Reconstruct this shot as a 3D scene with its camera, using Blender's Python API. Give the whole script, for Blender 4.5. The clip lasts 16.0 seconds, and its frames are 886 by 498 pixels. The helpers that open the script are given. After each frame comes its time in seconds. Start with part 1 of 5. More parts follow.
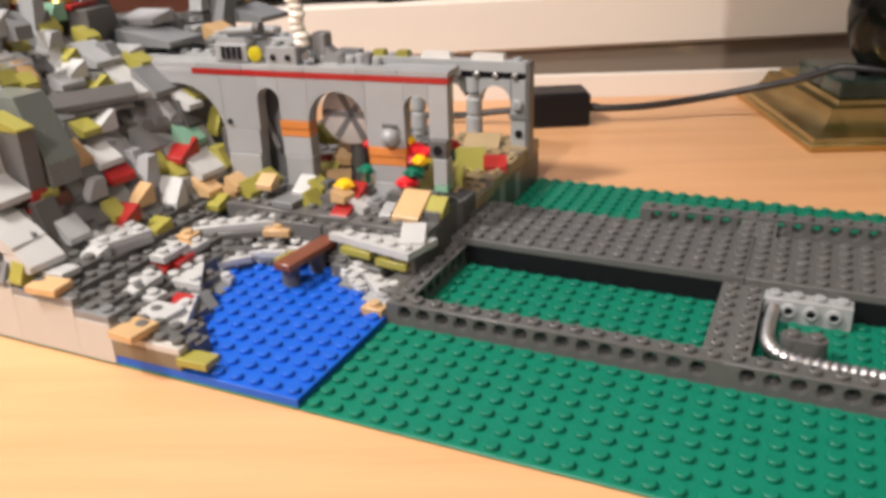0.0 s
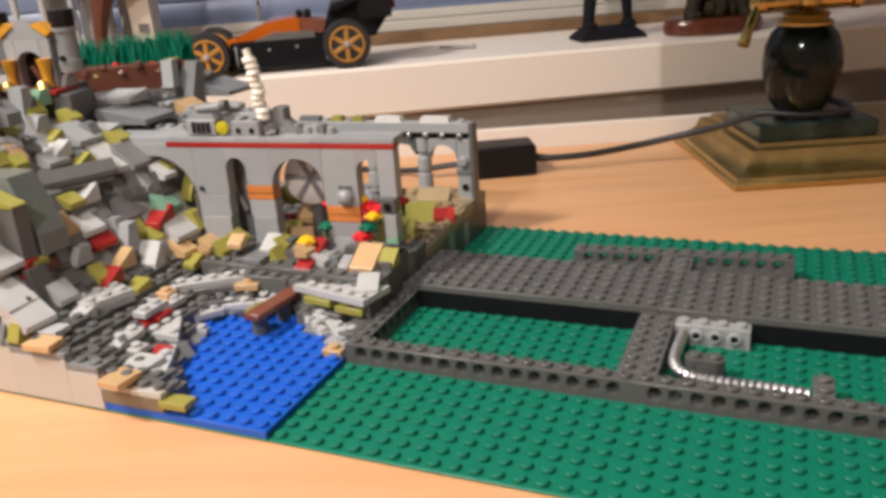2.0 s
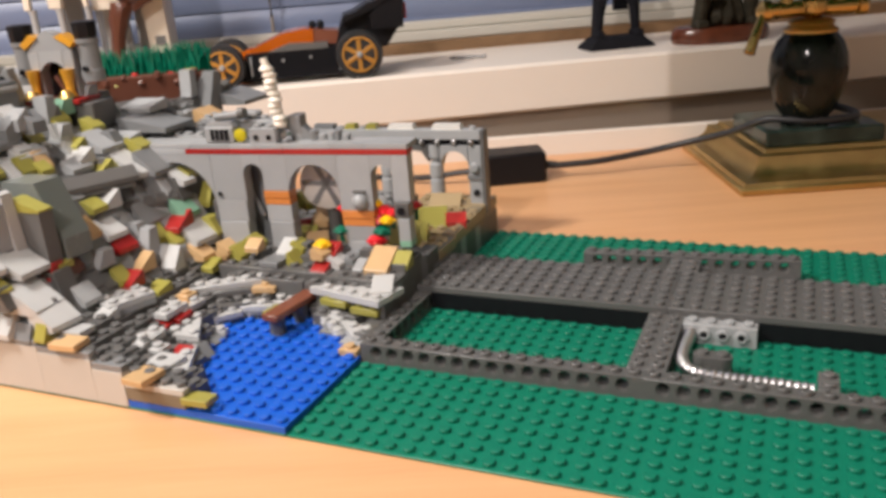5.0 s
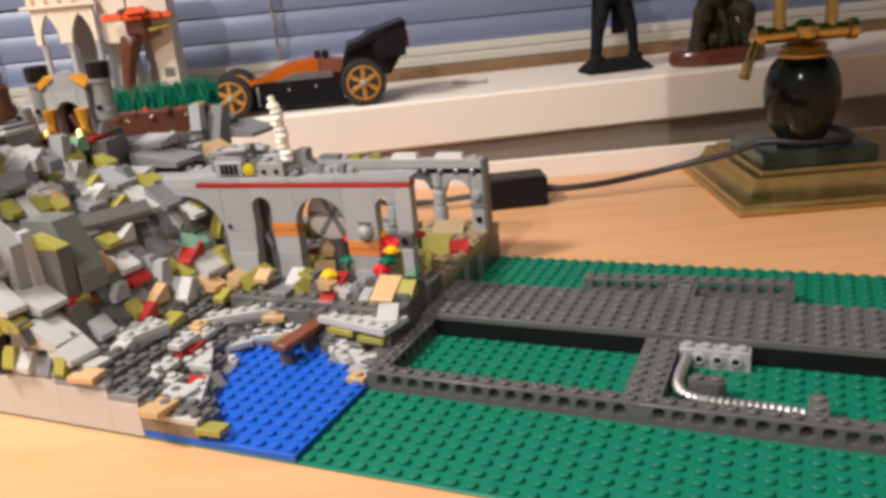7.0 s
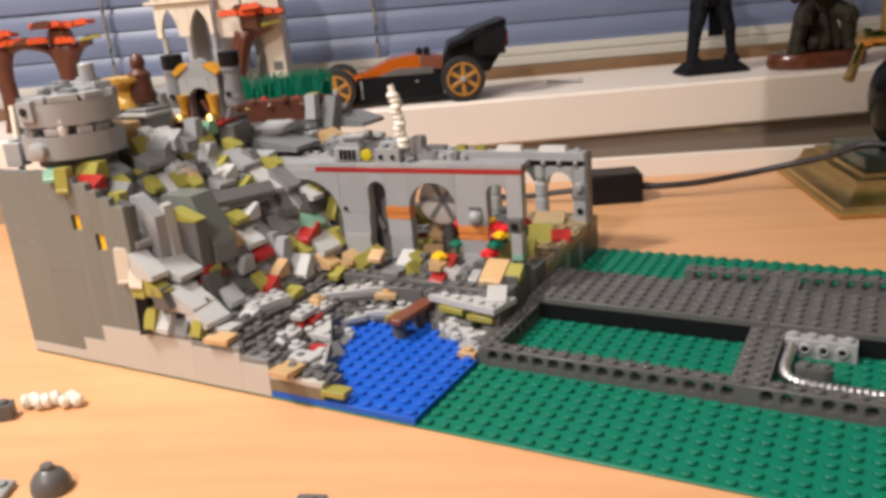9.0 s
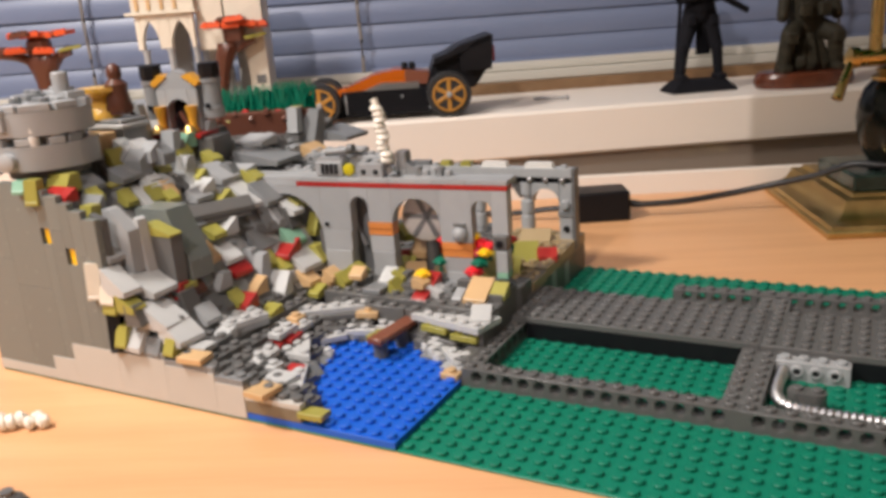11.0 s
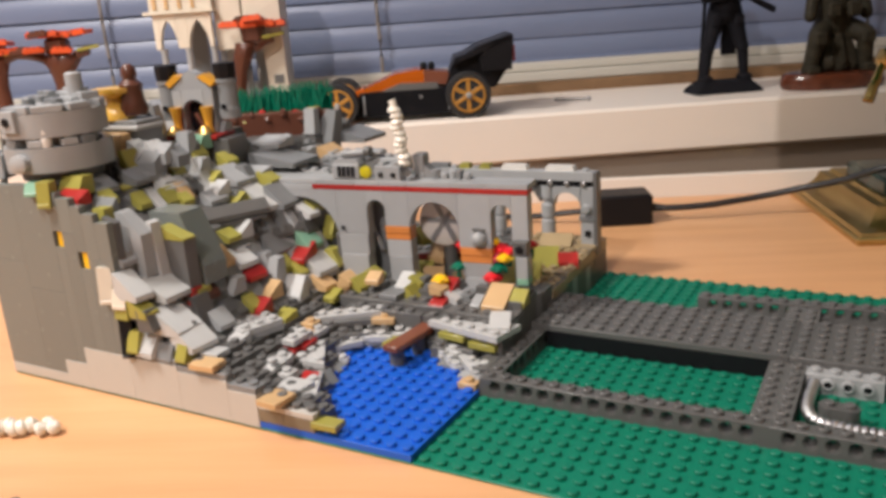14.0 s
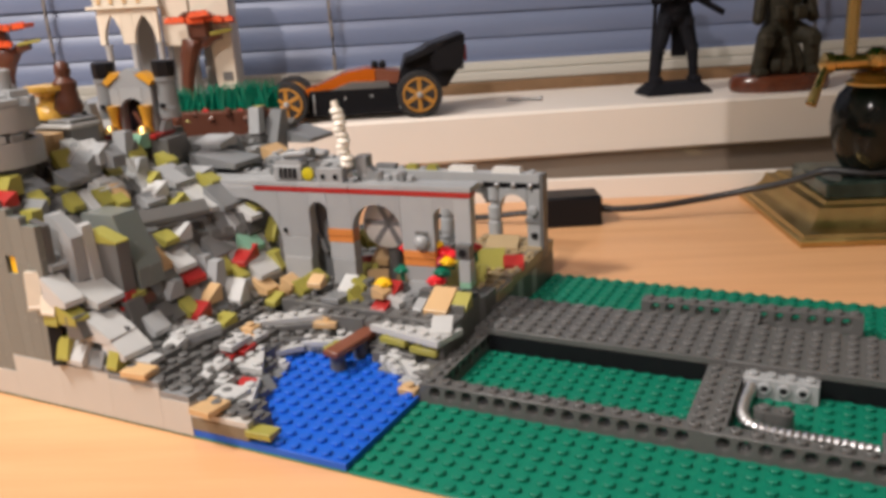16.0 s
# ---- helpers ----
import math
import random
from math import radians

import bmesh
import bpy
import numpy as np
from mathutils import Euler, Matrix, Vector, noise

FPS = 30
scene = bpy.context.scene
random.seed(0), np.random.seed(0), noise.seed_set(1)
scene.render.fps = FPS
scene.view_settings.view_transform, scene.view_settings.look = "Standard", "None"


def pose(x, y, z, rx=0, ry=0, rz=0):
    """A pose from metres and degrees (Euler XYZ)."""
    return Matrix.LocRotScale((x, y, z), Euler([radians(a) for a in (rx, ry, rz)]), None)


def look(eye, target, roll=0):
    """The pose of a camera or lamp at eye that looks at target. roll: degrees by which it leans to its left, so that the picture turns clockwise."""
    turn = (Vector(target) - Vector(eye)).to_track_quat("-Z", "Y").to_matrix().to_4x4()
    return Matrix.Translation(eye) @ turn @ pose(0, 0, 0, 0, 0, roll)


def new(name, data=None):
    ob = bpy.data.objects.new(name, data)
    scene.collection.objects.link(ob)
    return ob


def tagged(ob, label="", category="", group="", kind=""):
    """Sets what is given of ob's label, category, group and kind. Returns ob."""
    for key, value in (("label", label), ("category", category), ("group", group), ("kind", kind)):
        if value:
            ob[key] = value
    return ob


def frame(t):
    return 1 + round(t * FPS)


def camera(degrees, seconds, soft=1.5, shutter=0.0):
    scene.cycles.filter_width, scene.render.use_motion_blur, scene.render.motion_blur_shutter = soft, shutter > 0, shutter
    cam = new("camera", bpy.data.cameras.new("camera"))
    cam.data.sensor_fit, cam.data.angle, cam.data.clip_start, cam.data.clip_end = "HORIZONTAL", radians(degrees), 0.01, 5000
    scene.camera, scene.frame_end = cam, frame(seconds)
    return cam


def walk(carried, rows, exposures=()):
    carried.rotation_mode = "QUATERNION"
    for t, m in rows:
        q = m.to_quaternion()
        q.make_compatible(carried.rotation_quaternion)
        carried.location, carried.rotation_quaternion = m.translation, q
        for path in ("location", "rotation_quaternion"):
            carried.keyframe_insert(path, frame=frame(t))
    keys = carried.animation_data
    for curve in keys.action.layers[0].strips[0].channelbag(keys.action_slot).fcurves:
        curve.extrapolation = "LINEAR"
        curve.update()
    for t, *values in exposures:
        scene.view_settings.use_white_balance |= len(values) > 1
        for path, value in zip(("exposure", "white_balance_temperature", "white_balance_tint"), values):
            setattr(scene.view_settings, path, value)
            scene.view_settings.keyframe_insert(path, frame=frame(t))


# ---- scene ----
cam = camera(56.02, 16.0, soft=3.7, shutter=0.5)
# seconds, eye in metres, turn in degrees
ROWS = [
    (0.0, 0.1458, -0.1931, 0.1579, 66.76, 1.80, 24.25),
    (0.5, 0.1472, -0.2028, 0.1686, 68.14, 2.52, 24.06),
    (1.0, 0.1569, -0.2086, 0.1715, 69.08, 3.16, 24.05),
    (1.5, 0.1774, -0.2162, 0.1750, 70.11, 3.27, 21.89),
    (2.0, 0.1772, -0.2246, 0.1750, 69.72, 3.72, 22.18),
    (2.5, 0.1836, -0.2434, 0.1799, 70.67, 3.65, 22.34),
    (3.0, 0.1881, -0.2556, 0.1837, 70.94, 3.74, 22.72),
    (3.5, 0.1862, -0.2517, 0.1775, 71.01, 3.99, 22.92),
    (4.0, 0.1785, -0.2318, 0.1733, 70.50, 3.96, 22.87),
    (6.5, 0.1849, -0.2430, 0.1826, 71.08, 4.76, 22.79),
    (7.0, 0.1873, -0.2435, 0.1861, 71.52, 5.09, 22.99),
    (7.5, 0.1906, -0.2307, 0.1753, 70.83, 5.95, 23.08),
    (8.0, 0.1789, -0.2536, 0.1836, 70.91, 5.65, 25.17),
    (8.5, 0.1792, -0.2953, 0.1886, 72.64, 4.98, 27.30),
    (9.0, 0.1764, -0.2739, 0.1838, 72.26, 4.58, 28.06),
    (11.5, 0.1686, -0.2561, 0.1780, 73.38, 3.37, 26.83),
    (12.0, 0.1617, -0.2360, 0.1636, 70.94, 2.74, 26.60),
    (12.5, 0.1615, -0.2435, 0.1732, 72.16, 1.56, 25.90),
    (13.0, 0.1703, -0.2475, 0.1812, 73.73, 2.24, 25.75),
    (13.5, 0.1659, -0.2531, 0.1811, 73.28, 3.16, 27.49),
    (14.0, 0.1667, -0.2534, 0.1803, 73.41, 3.87, 28.56),
    (14.5, 0.1665, -0.2516, 0.1785, 73.14, 3.77, 28.27),
    (15.0, 0.1694, -0.2480, 0.1779, 72.95, 3.55, 27.97),
    (15.5, 0.1679, -0.2417, 0.1725, 72.48, 3.11, 26.75),
    (16.0, 0.1740, -0.2434, 0.1817, 73.02, 3.12, 26.15),
]
walk(cam, [(t, pose(x, y, z, rx, ry, rz)) for t, x, y, z, rx, ry, rz in ROWS],
     [(0.0, 0.06), (0.6, -0.07), (1.5, -0.20), (2.5, -0.06), (4.2, -0.08), (7.0, -0.07), (9.2, -0.17), (12.0, -0.17), (13.0, -0.20), (16.0, -0.24)])

# ---- light ----
S, PL, BR = 0.008, 0.0032, 0.0096          # stud pitch, plate height, brick height
world = bpy.data.worlds.new("world")
scene.world = world
world.use_nodes = True
wbg = world.node_tree.nodes["Background"]
wbg.inputs[0].default_value = (0.30, 0.42, 0.75, 1)
wbg.inputs[1].default_value = 0.25


def lamp(name, at, to, size, watts, col):
    d = bpy.data.lights.new(name, "AREA")
    d.shape, d.size, d.energy, d.color = "DISK", size, watts, col
    ob = new(name, d)
    ob.matrix_world = look(at, to)
    return ob


lamp("desk_lamp_light", (-0.46, -0.28, 0.86), (-0.22, 0.08, 0.02), 0.18, 12.6, (1.0, 0.937, 0.882))
bulb = bpy.data.lights.new("ceiling_lamp_light", "POINT")
bulb.energy, bulb.shadow_soft_size, bulb.color = 41.5, 0.016, (1.0, 0.908, 0.870)
new("ceiling_lamp_light", bulb).location = (0.02, -0.95, 1.00)


# ---- materials ----
def nodes_of(name):
    m = bpy.data.materials.new(name)
    m.use_nodes = True
    nt = m.node_tree
    return m, nt, nt.nodes["Principled BSDF"]


def ramp_mix(nt, fac, a, b):
    mix = nt.nodes.new("ShaderNodeMix")
    mix.data_type = "RGBA"
    nt.links.new(fac, mix.inputs[0])
    mix.inputs[6].default_value, mix.inputs[7].default_value = (*a, 1), (*b, 1)
    return mix.outputs[2]


def noise_of(nt, scale, detail=4.0, stretch=None):
    co = nt.nodes.new("ShaderNodeTexCoord")
    tex = nt.nodes.new("ShaderNodeTexNoise")
    tex.inputs["Scale"].default_value, tex.inputs["Detail"].default_value = scale, detail
    if stretch:
        mp = nt.nodes.new("ShaderNodeMapping")
        mp.inputs["Scale"].default_value = stretch[0]
        mp.inputs["Rotation"].default_value = (0, 0, radians(stretch[1]))
        nt.links.new(co.outputs["Object"], mp.inputs[0])
        nt.links.new(mp.outputs[0], tex.inputs["Vector"])
    else:
        nt.links.new(co.outputs["Object"], tex.inputs["Vector"])
    return tex.outputs["Fac"]


def bump(nt, bsdf, height, strength, dist):
    b = nt.nodes.new("ShaderNodeBump")
    b.inputs["Strength"].default_value, b.inputs["Distance"].default_value = strength, dist
    nt.links.new(height, b.inputs["Height"])
    nt.links.new(b.outputs[0], bsdf.inputs["Normal"])


def plastic(name, col, rough=0.3, vary=0.10, spec=0.45, relief=0.05, stain=0.84):
    """Moulded plastic: one colour with slight differences piece by piece, scuffs and dust in the gloss."""
    m, nt, b = nodes_of(name)
    info = nt.nodes.new("ShaderNodeObjectInfo")
    base = ramp_mix(nt, info.outputs["Random"], [c * (1 - vary) for c in col], [min(1, c * (1 + vary)) for c in col])
    mul = nt.nodes.new("ShaderNodeMix")
    mul.data_type, mul.blend_type = "RGBA", "MULTIPLY"
    mul.inputs[0].default_value = 1
    nt.links.new(base, mul.inputs[6])
    nt.links.new(ramp_mix(nt, noise_of(nt, 90, 5), (stain, stain, stain), (1, 1, 1)), mul.inputs[7])
    nt.links.new(mul.outputs[2], b.inputs["Base Color"])
    rr = nt.nodes.new("ShaderNodeMapRange")
    rr.inputs["To Min"].default_value, rr.inputs["To Max"].default_value = rough * 0.7, rough * 1.5
    nt.links.new(noise_of(nt, 260, 4), rr.inputs[0])
    nt.links.new(rr.outputs[0], b.inputs["Roughness"])
    b.inputs["Specular IOR Level"].default_value = spec
    bump(nt, b, noise_of(nt, 500, 3), relief, 0.0004)
    return m


def metal(name, col, rough=0.2):
    m, nt, b = nodes_of(name)
    nt.links.new(ramp_mix(nt, noise_of(nt, 120, 5), [c * 0.8 for c in col], col), b.inputs["Base Color"])
    b.inputs["Metallic"].default_value = 1
    rr = nt.nodes.new("ShaderNodeMapRange")
    rr.inputs["To Min"].default_value, rr.inputs["To Max"].default_value = rough * 0.6, rough * 1.6
    nt.links.new(noise_of(nt, 60, 5), rr.inputs[0])
    nt.links.new(rr.outputs[0], b.inputs["Roughness"])
    return m


GREEN = plastic("green_plastic", (0.003, 0.175, 0.105), 0.42, 0.05, 0.35)
BLUE = plastic("blue_plastic", (0.010, 0.110, 0.58), 0.38, 0.05, 0.35)
DGREY = plastic("dark_grey_plastic", (0.121, 0.119, 0.116), 0.33)
MGREY = plastic("mid_grey_plastic", (0.205, 0.212, 0.217), 0.33)
LGREY = plastic("light_grey_plastic", (0.345, 0.355, 0.362), 0.30)
WHITE = plastic("white_plastic", (0.74, 0.72, 0.68), 0.30, 0.05)
PALE = plastic("pale_grey_plastic", (0.505, 0.510, 0.505), 0.30, 0.06)
OLIVE = plastic("olive_plastic", (0.34, 0.31, 0.065), 0.33)
TAN = plastic("tan_plastic", (0.58, 0.38, 0.19), 0.33)
RED = plastic("dark_red_plastic", (0.36, 0.018, 0.016), 0.3)
MINT = plastic("sand_green_plastic", (0.22, 0.42, 0.30), 0.32)
ORANGE = plastic("orange_plastic", (0.62, 0.22, 0.055), 0.3)
BROWN = plastic("reddish_brown_plastic", (0.105, 0.036, 0.021), 0.3)
JETTY = plastic("warm_brown_plastic", (0.19, 0.062, 0.034), 0.3)
YELLOW = plastic("yellow_plastic", (0.85, 0.50, 0.01), 0.28)
LIME = plastic("acid_yellow_plastic", (0.50, 0.42, 0.015), 0.25)
HOTRED = plastic("bright_red_plastic", (0.75, 0.02, 0.03), 0.28)
PINK = plastic("pink_plastic", (0.75, 0.06, 0.16), 0.28)
LEAF = plastic("leaf_green_plastic", (0.0, 0.135, 0.078), 0.35)
BLACK = plastic("black_plastic", (0.008, 0.008, 0.010), 0.36, 0.05, 0.22)
CREAM = plastic("cream_plastic", (0.70, 0.63, 0.52), 0.33)
RUST = plastic("rust_orange_plastic", (0.62, 0.085, 0.022), 0.33)
PUTTY = plastic("putty_grey_plastic", (0.50, 0.48, 0.44), 0.35, 0.015, 0.45, 0.01, 0.93)
BONE = plastic("off_white_plastic", (0.85, 0.80, 0.70), 0.3, 0.04)
SAND = plastic("sand_brown_plastic", (0.36, 0.27, 0.15), 0.33)
DTAN = plastic("dark_tan_plastic", (0.19, 0.155, 0.105), 0.33)
WALLGREY = plastic("smooth_grey_plastic", (0.165, 0.180, 0.170), 0.22, 0.05, 0.5, 0.002, 0.97)
SILVER = metal("chromed_plastic", (0.66, 0.66, 0.67), 0.36)
CHROME = metal("bright_chrome", (0.85, 0.85, 0.87), 0.12)
BRASS = metal("polished_brass", (0.70, 0.47, 0.17), 0.24)
OLDBRASS = metal("aged_brass", (0.58, 0.42, 0.17), 0.34)
PEARLGOLD = plastic("pearl_gold_plastic", (0.72, 0.42, 0.07), 0.26, 0.05, 0.7)
GOLD = metal("gold_lacquer", (0.86, 0.58, 0.20), 0.3)
RIM = plastic("gold_rim_plastic", (0.46, 0.22, 0.04), 0.3)
STEEL = metal("dull_steel", (0.28, 0.27, 0.27), 0.45)


def paint(name, col, rough, grain, amount=0.06, relief=0.1):
    m, nt, b = nodes_of(name)
    nt.links.new(ramp_mix(nt, noise_of(nt, grain, 6), [c * (1 - amount) for c in col], col), b.inputs["Base Color"])
    b.inputs["Roughness"].default_value = rough
    bump(nt, b, noise_of(nt, grain * 14, 4), relief, 0.0006)
    return m


def wood(name, dark, light, rough, scale, turn):
    m, nt, b = nodes_of(name)
    streak = noise_of(nt, scale, 7, ((0.9, 14, 3), turn))
    fine = noise_of(nt, scale * 5, 5, ((1.2, 30, 3), turn))
    cloud = noise_of(nt, 3.0, 3)
    mx = nt.nodes.new("ShaderNodeMath")
    mx.operation = "MULTIPLY_ADD"
    nt.links.new(fine, mx.inputs[0])
    mx.inputs[1].default_value = 0.45
    nt.links.new(streak, mx.inputs[2])
    my = nt.nodes.new("ShaderNodeMath")
    my.operation = "MULTIPLY_ADD"
    nt.links.new(cloud, my.inputs[0])
    my.inputs[1].default_value = 0.5
    nt.links.new(mx.outputs[0], my.inputs[2])
    rng = nt.nodes.new("ShaderNodeMapRange")
    rng.inputs["From Min"].default_value, rng.inputs["From Max"].default_value = 0.65, 1.30
    nt.links.new(my.outputs[0], rng.inputs[0])
    nt.links.new(ramp_mix(nt, rng.outputs[0], dark, light), b.inputs["Base Color"])
    b.inputs["Roughness"].default_value = rough
    bump(nt, b, fine, 0.06, 0.0003)
    return m


TABLE = wood("maple_laminate", (0.615, 0.312, 0.146), (0.75, 0.418, 0.206), 0.34, 5.0, 12)
REDWOOD = wood("polished_red_wood", (0.05, 0.014, 0.008), (0.16, 0.045, 0.02), 0.22, 20.0, 0)
SILLPAINT = paint("sill_paint", (0.80, 0.725, 0.65), 0.40, 9)
WALLPAINT = paint("wall_paint", (0.84, 0.81, 0.76), 0.65, 6)
UNDERSILL = paint("brown_grey_gloss_paint", (0.30, 0.235, 0.185), 0.11, 8, 0.05, 0.03)
FRAMEPAINT = paint("window_paint", (0.50, 0.475, 0.42), 0.4, 8)
STRIPWOOD = wood("brown_wood_strip", (0.12, 0.065, 0.03), (0.24, 0.14, 0.07), 0.45, 14.0, 0)
BLIND = paint("blind_slat_blue_grey", (0.158, 0.190, 0.290), 0.38, 16, 0.12, 0.05)
CORD = paint("blind_cord", (0.20, 0.17, 0.15), 0.7, 60)
FLOORPAINT = wood("floor_boards", (0.14, 0.08, 0.045), (0.24, 0.15, 0.085), 0.4, 4.0, 32)
RUBBER = paint("tyre_rubber", (0.018, 0.018, 0.019), 0.65, 60, 0.3, 0.2)
CABLE = paint("black_cable", (0.022, 0.022, 0.024), 0.42, 60, 0.2)
RESIN = paint("dark_painted_resin", (0.010, 0.010, 0.014), 0.75, 120, 0.6, 0.5)
ROCKRESIN = wood("mottled_painted_resin", (0.012, 0.013, 0.010), (0.060, 0.050, 0.034), 0.6, 60.0, 0)

for m_ in (RESIN, ROCKRESIN):
    m_.node_tree.nodes["Principled BSDF"].inputs["Specular IOR Level"].default_value = 0.15


def marble(name, a, b_):
    m, nt, b = nodes_of(name)
    mp = nt.nodes.new("ShaderNodeMapRange")
    mp.inputs["From Min"].default_value, mp.inputs["From Max"].default_value = 0.35, 0.70
    nt.links.new(noise_of(nt, 55, 9), mp.inputs[0])
    nt.links.new(ramp_mix(nt, mp.outputs[0], a, b_), b.inputs["Base Color"])
    b.inputs["Roughness"].default_value = 0.14
    b.inputs["Specular IOR Level"].default_value = 0.25
    return m


MARBLE = marble("green_marble", (0.004, 0.005, 0.0045), (0.014, 0.017, 0.014))
SLAB = marble("green_marble_slab", (0.012, 0.021, 0.017), (0.045, 0.066, 0.054))
gm, gnt, gb = nodes_of("clear_orange_plastic")
gb.inputs["Base Color"].default_value = (0.58, 0.125, 0.008, 1)
gb.inputs["Roughness"].default_value = 0.12
gb.inputs["Transmission Weight"].default_value = 0.25
CLEARORANGE = gm
gm, gnt, gb = nodes_of("window_glass")
gb.inputs["Base Color"].default_value = (0.9, 0.95, 1, 1)
gb.inputs["Roughness"].default_value = 0.02
gb.inputs["Transmission Weight"].default_value = 1.0
GLASS = gm
gm, gnt, gb = nodes_of("dusk_sky")
gb.inputs["Base Color"].default_value = (0.05, 0.08, 0.16, 1)
gb.inputs["Emission Color"].default_value = (0.22, 0.33, 0.62, 1)
gb.inputs["Emission Strength"].default_value = 0.6
DUSK = gm


# ---- mesh code ----
class Mesh:
    """Collects points and faces; every shape takes an optional pose."""

    def __init__(self):
        self.v, self.f = [], []

    def add(self, pts, faces, m=None):
        n = len(self.v)
        self.v += [tuple(m @ Vector(p)) for p in pts] if m else [tuple(p) for p in pts]
        self.f += [tuple(n + i for i in f) for f in faces]
        return self

    def box(self, x0, y0, z0, x1, y1, z1, m=None, c=0.0):
        if c <= 0:
            p = [(x, y, z) for x in (x0, x1) for y in (y0, y1) for z in (z0, z1)]
            return self.add(p, [(0, 1, 3, 2), (4, 6, 7, 5), (0, 4, 5, 1), (2, 3, 7, 6), (0, 2, 6, 4), (1, 5, 7, 3)], m)
        rings = []
        for z, k in ((z0, c), (z0 + c, 0), (z1 - c, 0), (z1, c)):
            xa, xb, ya, yb = x0 + k, x1 - k, y0 + k, y1 - k
            e = c if k == 0 else c * 0.4
            rings.append([(xa + e, ya, z), (xb - e, ya, z), (xb, ya + e, z), (xb, yb - e, z), (xb - e, yb, z), (xa + e, yb, z), (xa, yb - e, z), (xa, ya + e, z)])
        return self.loft(rings, m)

    def loft(self, rings, m=None, caps=True):
        k = len(rings[0])
        pts = [p for r in rings for p in r]
        fs = [(a * k + i, a * k + (i + 1) % k, (a + 1) * k + (i + 1) % k, (a + 1) * k + i) for a in range(len(rings) - 1) for i in range(k)]
        if caps:
            fs += [tuple(range(k))[::-1], tuple(range((len(rings) - 1) * k, len(rings) * k))]
        return self.add(pts, fs, m)

    def turned(self, profile, n=24, m=None):
        """A turned shape from (radius, height) pairs, about z."""
        return self.loft([[(max(r, 1e-5) * math.cos(2 * math.pi * i / n), max(r, 1e-5) * math.sin(2 * math.pi * i / n), z) for i in range(n)] for r, z in profile], m)

    def rod(self, a, b, r, n=10, r2=None):
        a, b = Vector(a), Vector(b)
        m = Matrix.Translation(a) @ (b - a).to_track_quat("Z", "Y").to_matrix().to_4x4()
        ln = (b - a).length
        return self.turned([(r, 0), (r if r2 is None else r2, ln)], n, m)

    def tube(self, pts, r, n=10, wave=0.0):
        rings = []
        pts = [Vector(p) for p in pts]
        for i, p in enumerate(pts):
            d = pts[min(i + 1, len(pts) - 1)] - pts[max(i - 1, 0)]
            q = d.to_track_quat("Z", "Y")
            rr = r + (wave if i % 2 else 0)
            rings.append([tuple(p + q @ Vector((rr * math.cos(2 * math.pi * k / n), rr * math.sin(2 * math.pi * k / n), 0))) for k in range(n)])
        return self.loft(rings)

    def prism(self, poly, y0, y1, m=None):
        """An outline in x and z drawn out from y0 to y1."""
        return self.loft([[(x, y0, z) for x, z in poly], [(x, y1, z) for x, z in poly]], m)

    def stud(self, x, y, z, m=None, n=12):
        return self.turned([(0.0024, -0.0004), (0.0024, 0.0014), (0.0021, 0.0017)], n, (m or Matrix()) @ Matrix.Translation((x, y, z)))


def curve_pts(ctrl, per=8):
    """A smooth line through the points given."""
    c = [Vector(p) for p in ctrl]
    c = [2 * c[0] - c[1]] + c + [2 * c[-1] - c[-2]]
    out = []
    for i in range(1, len(c) - 2):
        for k in range(per):
            t = k / per
            out.append(0.5 * ((2 * c[i]) + (c[i + 1] - c[i - 1]) * t + (2 * c[i - 1] - 5 * c[i] + 4 * c[i + 1] - c[i + 2]) * t * t + (3 * c[i] - c[i - 1] - 3 * c[i + 1] + c[i + 2]) * t ** 3))
    return out + [c[-2]]


def even(pts, step):
    """The same line with points at even steps."""
    out, rest = [pts[0]], step
    for a, b in zip(pts, pts[1:]):
        ln, at = (b - a).length, 0.0
        while ln - at >= rest:
            at += rest
            out.append(a.lerp(b, at / ln))
            rest = step
        rest -= ln - at
    return out


def data_of(name, mesh, mat, smooth=False):
    me = bpy.data.meshes.new(name)
    me.from_pydata(mesh.v, [], mesh.f)
    bm = bmesh.new()
    bm.from_mesh(me)
    bmesh.ops.recalc_face_normals(bm, faces=bm.faces)
    bm.to_mesh(me)
    bm.free()
    me.materials.append(mat)
    if smooth:
        me.shade_smooth()
        me.set_sharp_from_angle(angle=radians(38))
    return me


def part(name, mesh, mat, parent, label="", kind="", at=None, smooth=True):
    ob = new(name, mesh if isinstance(mesh, bpy.types.Mesh) else data_of(name, mesh, mat, smooth))
    ob.parent = parent
    if at is not None:
        ob.matrix_basis = at
    return tagged(ob, label=label, kind=kind)


def thing(name, label, category, at=None, group="", kind=""):
    ob = new(name)
    if at is not None:
        ob.matrix_basis = at
    return tagged(ob, label, category, group, kind)


def single(name, mesh, mat, label, category, at=None, group="", kind="", smooth=True):
    ob = new(name, data_of(name, mesh, mat, smooth))
    if at is not None:
        ob.matrix_basis = at
    return tagged(ob, label, category, group, kind)


# ---- room: the window wall runs at an angle to the table ----
RT = Matrix.Rotation(radians(30.0), 4, "Z")      # along the sill, x along it, y into the wall
ST = Matrix.Rotation(radians(23.3), 4, "Z")      # along the table's rear board
SILL_Y, SILL_Z = 0.4435, 0.0778


def structure(name, mesh, mat, label="", at=None, category=""):
    return single(name, mesh, mat, label, category, at, kind="structure")


